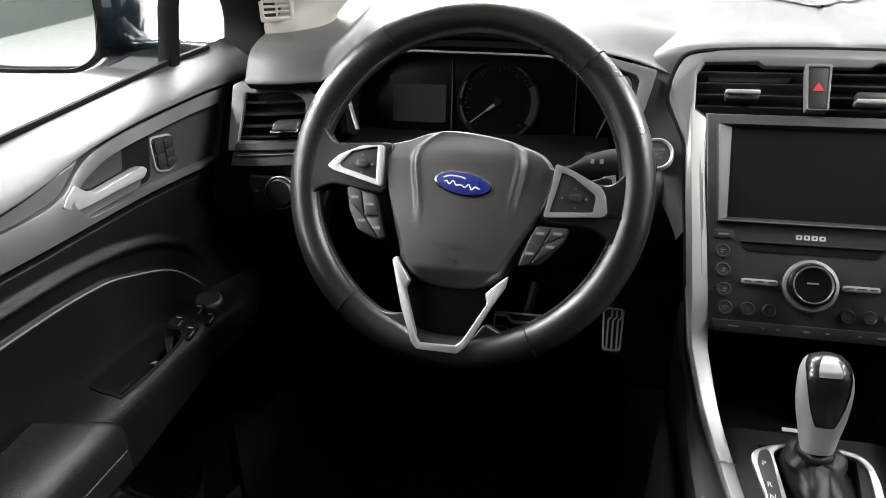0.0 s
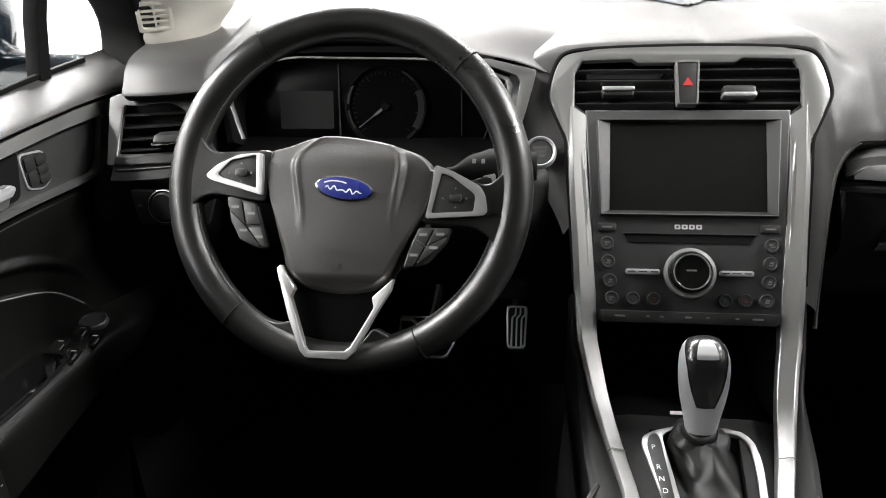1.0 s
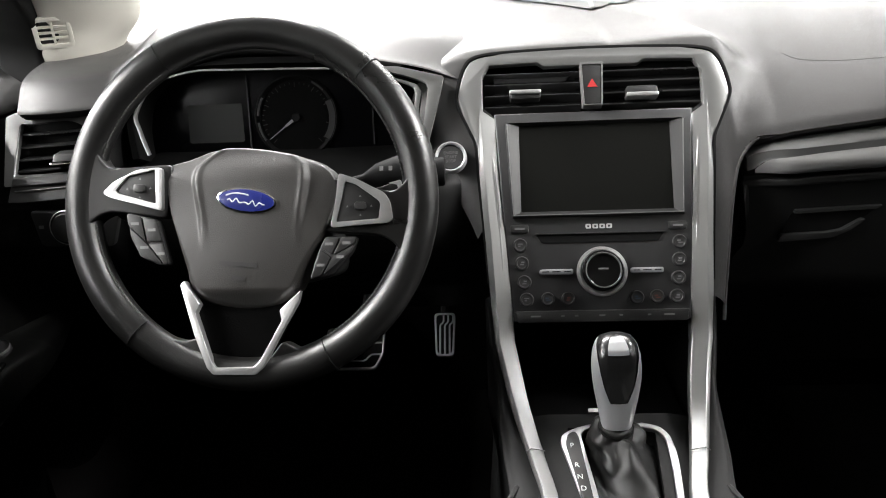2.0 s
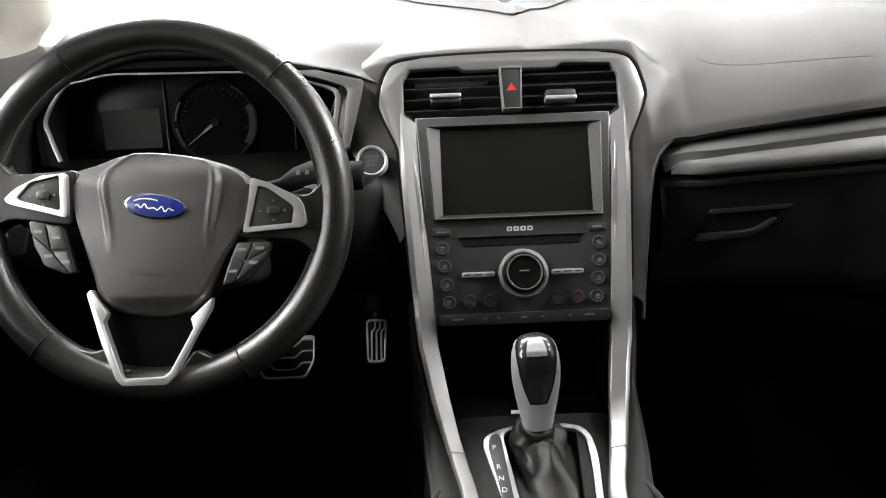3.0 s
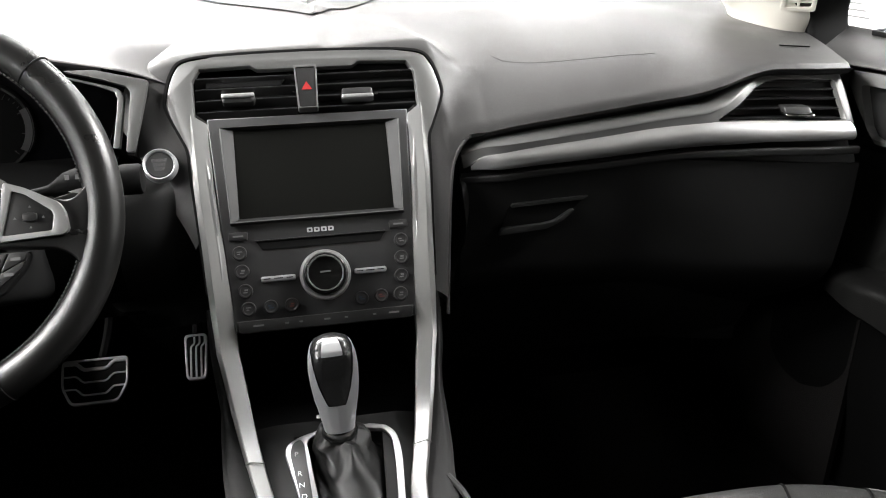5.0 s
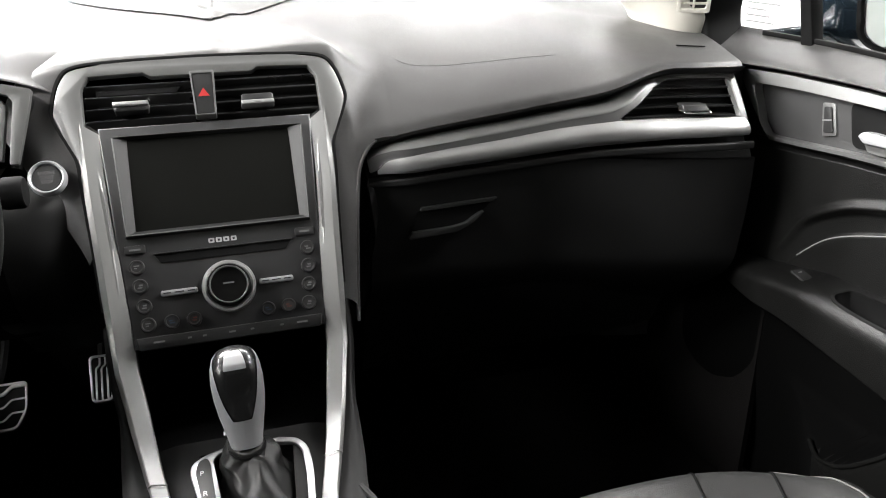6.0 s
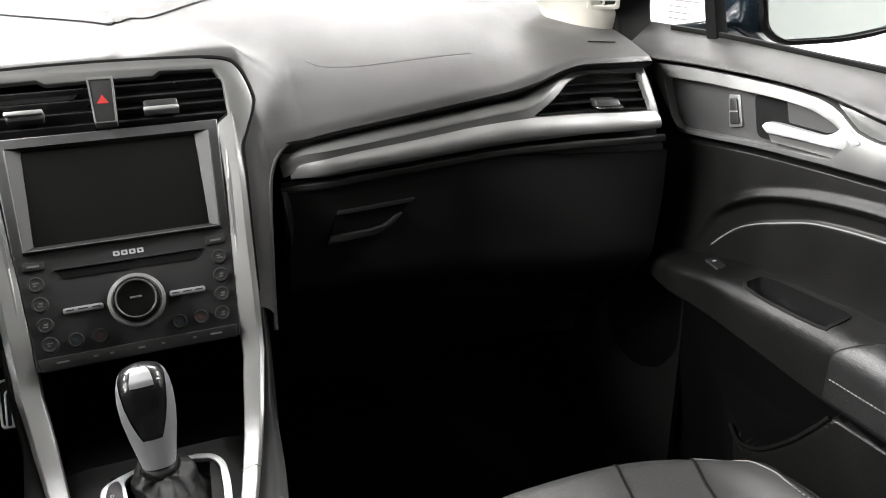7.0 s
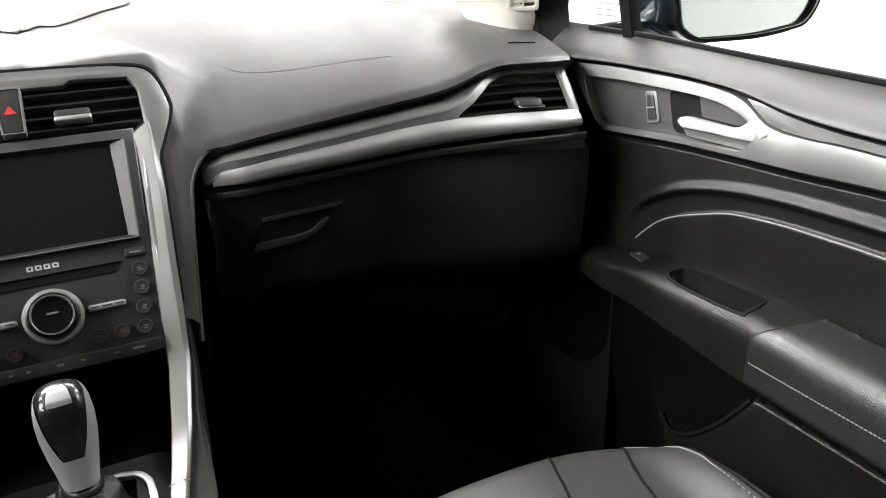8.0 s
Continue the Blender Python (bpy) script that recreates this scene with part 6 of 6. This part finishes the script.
    if s < 0:
        for y, f, turn in ((0.556, 0.42, 0), (0.548, 0.86, 0), (0.520, 0.30, 0), (0.508, 0.78, 0)):
            M = Matrix.Translation(ledge(y, f, 0.001)) @ Matrix.Rotation(radians(9), 4, "X")
            b = part("window_switch", plate([rect(-0.009, -0.013, 0.009, 0.012, 0.003)], 0.003, M, 0.001, base=-0.002), CUPGLOSS, door, "gloss black window switch")
            part("switch_print", plate([rect(-0.0035, 0.0065, 0.0035, 0.0078)], 0.0003, M, base=0.0011), PRINT, b)
            part("switch_edge", plate([rect(0.0062, -0.008, 0.0074, 0.002)], 0.0004, M, base=0.0010), SATIN, b)
        M = Matrix.Translation(ledge(0.585, 0.45, 0.003)) @ Matrix.Rotation(radians(9), 4, "X")
        b = part("mirror_dial", lathe([(0.017, -0.002), (0.017, 0.002), (0.0155, 0.0035), (0.013, 0.003), (0, 0.0035)], M, 28), PIANO, door)
        part("dial_ring", lathe([(0.0165, 0.0042), (0.0168, 0.0052), (0.0160, 0.0058)], M, 28), GREYFRAME, b)
    else:
        M = Matrix.Translation(ledge(0.570, 0.45, 0.003)) @ Matrix.Rotation(radians(9), 4, "X")
        b = part("window_switch", plate([rect(-0.009, -0.013, 0.009, 0.013, 0.003)], 0.003, M, 0.001, base=-0.002), BLACK, door)
        part("switch_print", plate([rect(-0.003, 0.004, 0.003, 0.0055)], 0.0003, M, base=0.0011), PRINT, b)
    # window frame, posts
    part("quarter_post", sweep([door_pt(s, 0.703, 0.968, -0.034), door_pt(s, 0.718, 1.05, -0.028), door_pt(s, 0.70, 1.30, 0.06)], rounded([(-0.011, -0.010), (0.011, -0.010), (0.011, 0.010), (-0.011, 0.010)], 0.003, 2), (s, 0, 0)), MATTE, door, "black quarter window post")
    return door


for s in (-1, 1):
    build_door(s)


def pillar(s):
    p = thing("windscreen_pillar", "windscreen pillar with pale beige trim and a small grille", "pillar", (s * 0.76, 0.9, 0.98), "windscreen pillars")
    pts = [(s * 0.772, 0.872, 0.950), (s * 0.762, 0.868, 1.05), (s * 0.70, 0.62, 1.22), (s * 0.63, 0.30, 1.38)]
    part("outer_frame", sweep(bent(pts, 6, False), rounded([(-0.02, -0.036), (0.02, -0.036), (0.02, 0.036), (-0.02, 0.036)], 0.010, 3), (s, 0.1, 0)), MATTE, p, "black outer frame")
    outer = [(0.752, 0.885, 0.945), (0.750, 0.872, 0.990), (0.751, 0.868, 1.030), (0.742, 0.815, 1.105), (0.700, 0.64, 1.235), (0.635, 0.30, 1.390)]
    inner = [(0.672, 0.955, 0.965), (0.655, 0.945, 1.006), (0.624, 0.940, 1.045), (0.600, 0.880, 1.120), (0.575, 0.68, 1.240), (0.530, 0.32, 1.400)]
    rows = []
    for a, b in zip(bent(outer, 6, False), bent(inner, 6, False)):
        a, b = Vector(a), Vector(b)
        row = [a + Vector((0.004, 0.03, 0))]
        for k in range(13):
            f = k / 12
            q = a.lerp(b, f) + Vector((-0.012, -0.030, 0.004)) * math.sin(math.pi * f) ** 0.8
            row.append(q)
        row.append(b + Vector((0.004, 0.02, 0.0)))
        rows.append([(s * q.x, q.y, q.z) for q in row])
    part("trim", grid(rows), BEIGE, p, "pale beige trim", 60)
    g = Matrix.Translation((s * 0.715, 0.868, 1.034)) @ Matrix.Rotation(radians(-26 * s), 4, "Z") @ Matrix.Rotation(radians(106), 4, "X")
    gr = part("grille", plate([rect(-0.024, -0.022, 0.024, 0.022, 0.005), rect(-0.018, -0.016, 0.018, 0.016, 0.003)], 0.006, g, 0.0015, base=0.004), BEIGE, p)
    part("grille_back", plate([rect(-0.020, -0.018, 0.020, 0.018)], 0.002, g, base=0.003), GREYCAP, gr)
    for v in (-0.008, 0.0, 0.008):
        part("grille_bar", plate([rect(-0.018, v - 0.0014, 0.018, v + 0.0014)], 0.004, g, base=0.005), BEIGE, gr)
    part("grille_post", plate([rect(-0.0015, -0.016, 0.0015, 0.016)], 0.004, g, base=0.0055), BEIGE, gr)


def door_mirror(s):
    m = thing("door_mirror", "dark blue exterior door mirror with a black rim", "mirror", (s * 1.05, 0.80, 0.95), "door mirrors")
    pts = [(0.950, 1.085), (0.953, 1.017), (0.963, 0.972), (0.985, 0.955), (1.012, 0.945), (1.151, 0.942), (1.262, 0.955), (1.290, 0.990), (1.300, 1.08), (1.26, 1.12), (0.97, 1.12)]
    out = rounded([(s * x, z) for x, z in pts], [0.02, 0.03, 0.02, 0.03, 0.03, 0.05, 0.03, 0.03, 0.03, 0.03, 0.02], 5)
    c = np.mean(np.array(out), axis=0)
    inn = [tuple(c + (np.array(p) - c) * np.array((0.945, 0.90))) for p in out]
    M = Matrix(((1, 0, 0, 0), (0, 0, -1, 0.80), (0, 1, 0, 0), (0, 0, 0, 1)))
    shell_rows = []
    for deep, k, shift in ((0.0, 0.995, 0.0), (0.02, 1.01, 0.008), (0.05, 1.0, 0.014), (0.085, 0.95, 0.020), (0.12, 0.82, 0.022), (0.145, 0.60, 0.020), (0.158, 0.30, 0.015), (0.160, 0.02, 0.01)):
        loop = [(s * -shift + c[0] + (p[0] - c[0]) * k, 0.80 + deep, c[1] + (p[1] - c[1]) * k) for p in out]
        shell_rows.append(loop + loop[:1])
    part("housing", grid(shell_rows), BODYPAINT, m, "glossy dark blue housing")
    part("rim", plate([out, inn], 0.014, M, 0.004, base=-0.006), MATTE, m, "black rim")
    part("rim_line", plate([[tuple(c + (np.array(p) - c) * np.array((0.950, 0.908))) for p in out], inn], 0.003, M, 0.001, base=0.0065), GREYFRAME, m)
    part("glass", plate([inn], 0.002, M, base=-0.003), MIRROR, m, "mirror glass")
    part("foot", sweep(bent([(s * 0.815, 0.885, 0.945), (s * 0.90, 0.872, 0.952), (s * 0.98, 0.866, 0.956), (s * 1.07, 0.865, 0.965)], 6, False), rounded([(-0.045, -0.030), (0.045, -0.030), (0.040, 0.034), (-0.036, 0.030)], 0.024, 5), (0, 0, 1)), BODYPAINT, m, "dark blue mirror foot")


for s in (-1, 1):
    pillar(s)
    door_mirror(s)

# ---- passenger seat ----
seat = thing("front_seat", "black leather front seat cushion with stitched side bolster", "seat", (0.40, 0.2, 0.25))


def cushion_top(u, v):
    """u across from -1 to 1, v from the front (0) to the back (1)."""
    x = 0.398 + 0.255 * u
    y = 0.447 - 0.10 * abs(u) ** 2.6 - 0.50 * v
    bol = smoothstep(0.62, 0.86, abs(u))
    z = 0.572 + 0.016 * bol * smoothstep(0.0, 0.25, v) - 0.022 * v * (1 - bol) - 0.05 * max(0, abs(u) - 0.88) / 0.12 * 1.0
    z -= 0.05 * (1 - smoothstep(0, 0.10, v)) ** 2
    return x, y, z


rows = []
for v in np.concatenate((np.linspace(0, 0.12, 10), np.linspace(0.15, 1, 16))):
    rows.append([cushion_top(float(u), float(v)) for u in np.linspace(-1, 1, 60)])
front = [[(x, y + 0.006 - 0.02 * k, z - 0.06 * (k + 0.35)) for x, y, z in rows[0]] for k in (3, 2, 1, 0)]
part("cushion", grid(front + rows), SEATSKIN, seat, "black leather cushion", 70)


def on_seat(x, y, h=0.0):
    u = (x - 0.398) / 0.255
    v = max(0.0, (0.447 - 0.10 * abs(u) ** 2.6 - y) / 0.50)
    return Vector(cushion_top(u, v)) + Vector((0, 0, h))


def seat_line(pts, h=0.0):
    return [tuple(on_seat(x, y, h)) for x, y in bent(pts, 14, False)]


for m in (1, -1):
    X = lambda pts: [(0.398 + m * (x - 0.398), y) for x, y in pts]
    part("seam", sweep(seat_line(X([(0.470, 0.462), (0.478, 0.437), (0.462, 0.372), (0.45, 0.30), (0.445, 0.05)])), disc_section(0.0017, 6), (0, 0, 1)), MATTE, seat)
    part("seam", sweep(seat_line(X([(0.570, 0.425), (0.554, 0.377), (0.539, 0.328), (0.53, 0.25), (0.525, 0.05)])), disc_section(0.0019, 6), (0, 0, 1)), MATTE, seat)
    part("piping", sweep(seat_line(X([(0.566, 0.424), (0.600, 0.402), (0.626, 0.372), (0.643, 0.322), (0.650, 0.26), (0.652, 0.10)]), 0.0), disc_section(0.0018, 6), (0, 0, 1)), SEATSKIN, seat)
    part("bolster_seam", sweep(seat_line(X([(0.561, 0.391), (0.602, 0.371), (0.618, 0.328), (0.614, 0.291), (0.61, 0.10)])), disc_section(0.0013, 6), (0, 0, 1)), MATTE, seat)
    run = seat_line(X([(0.558, 0.386), (0.598, 0.365), (0.612, 0.325), (0.608, 0.290), (0.604, 0.20)]), 0.0006)
    for p, q in zip(run[::1], run[1::1]):
        d = (Vector(q) - Vector(p))
        M = Matrix.Translation((Vector(p) + Vector(q)) / 2) @ d.to_track_quat("X", "Z").to_matrix().to_4x4()
        part("stitch", block(-0.0017, 0.0017, -0.0007, 0.0007, -0.0004, 0.0008, 0, M), THREAD, seat)
part("base", block(0.16, 0.65, -0.05, 0.40, 0.24, 0.47, 0.02), BLACK, seat)
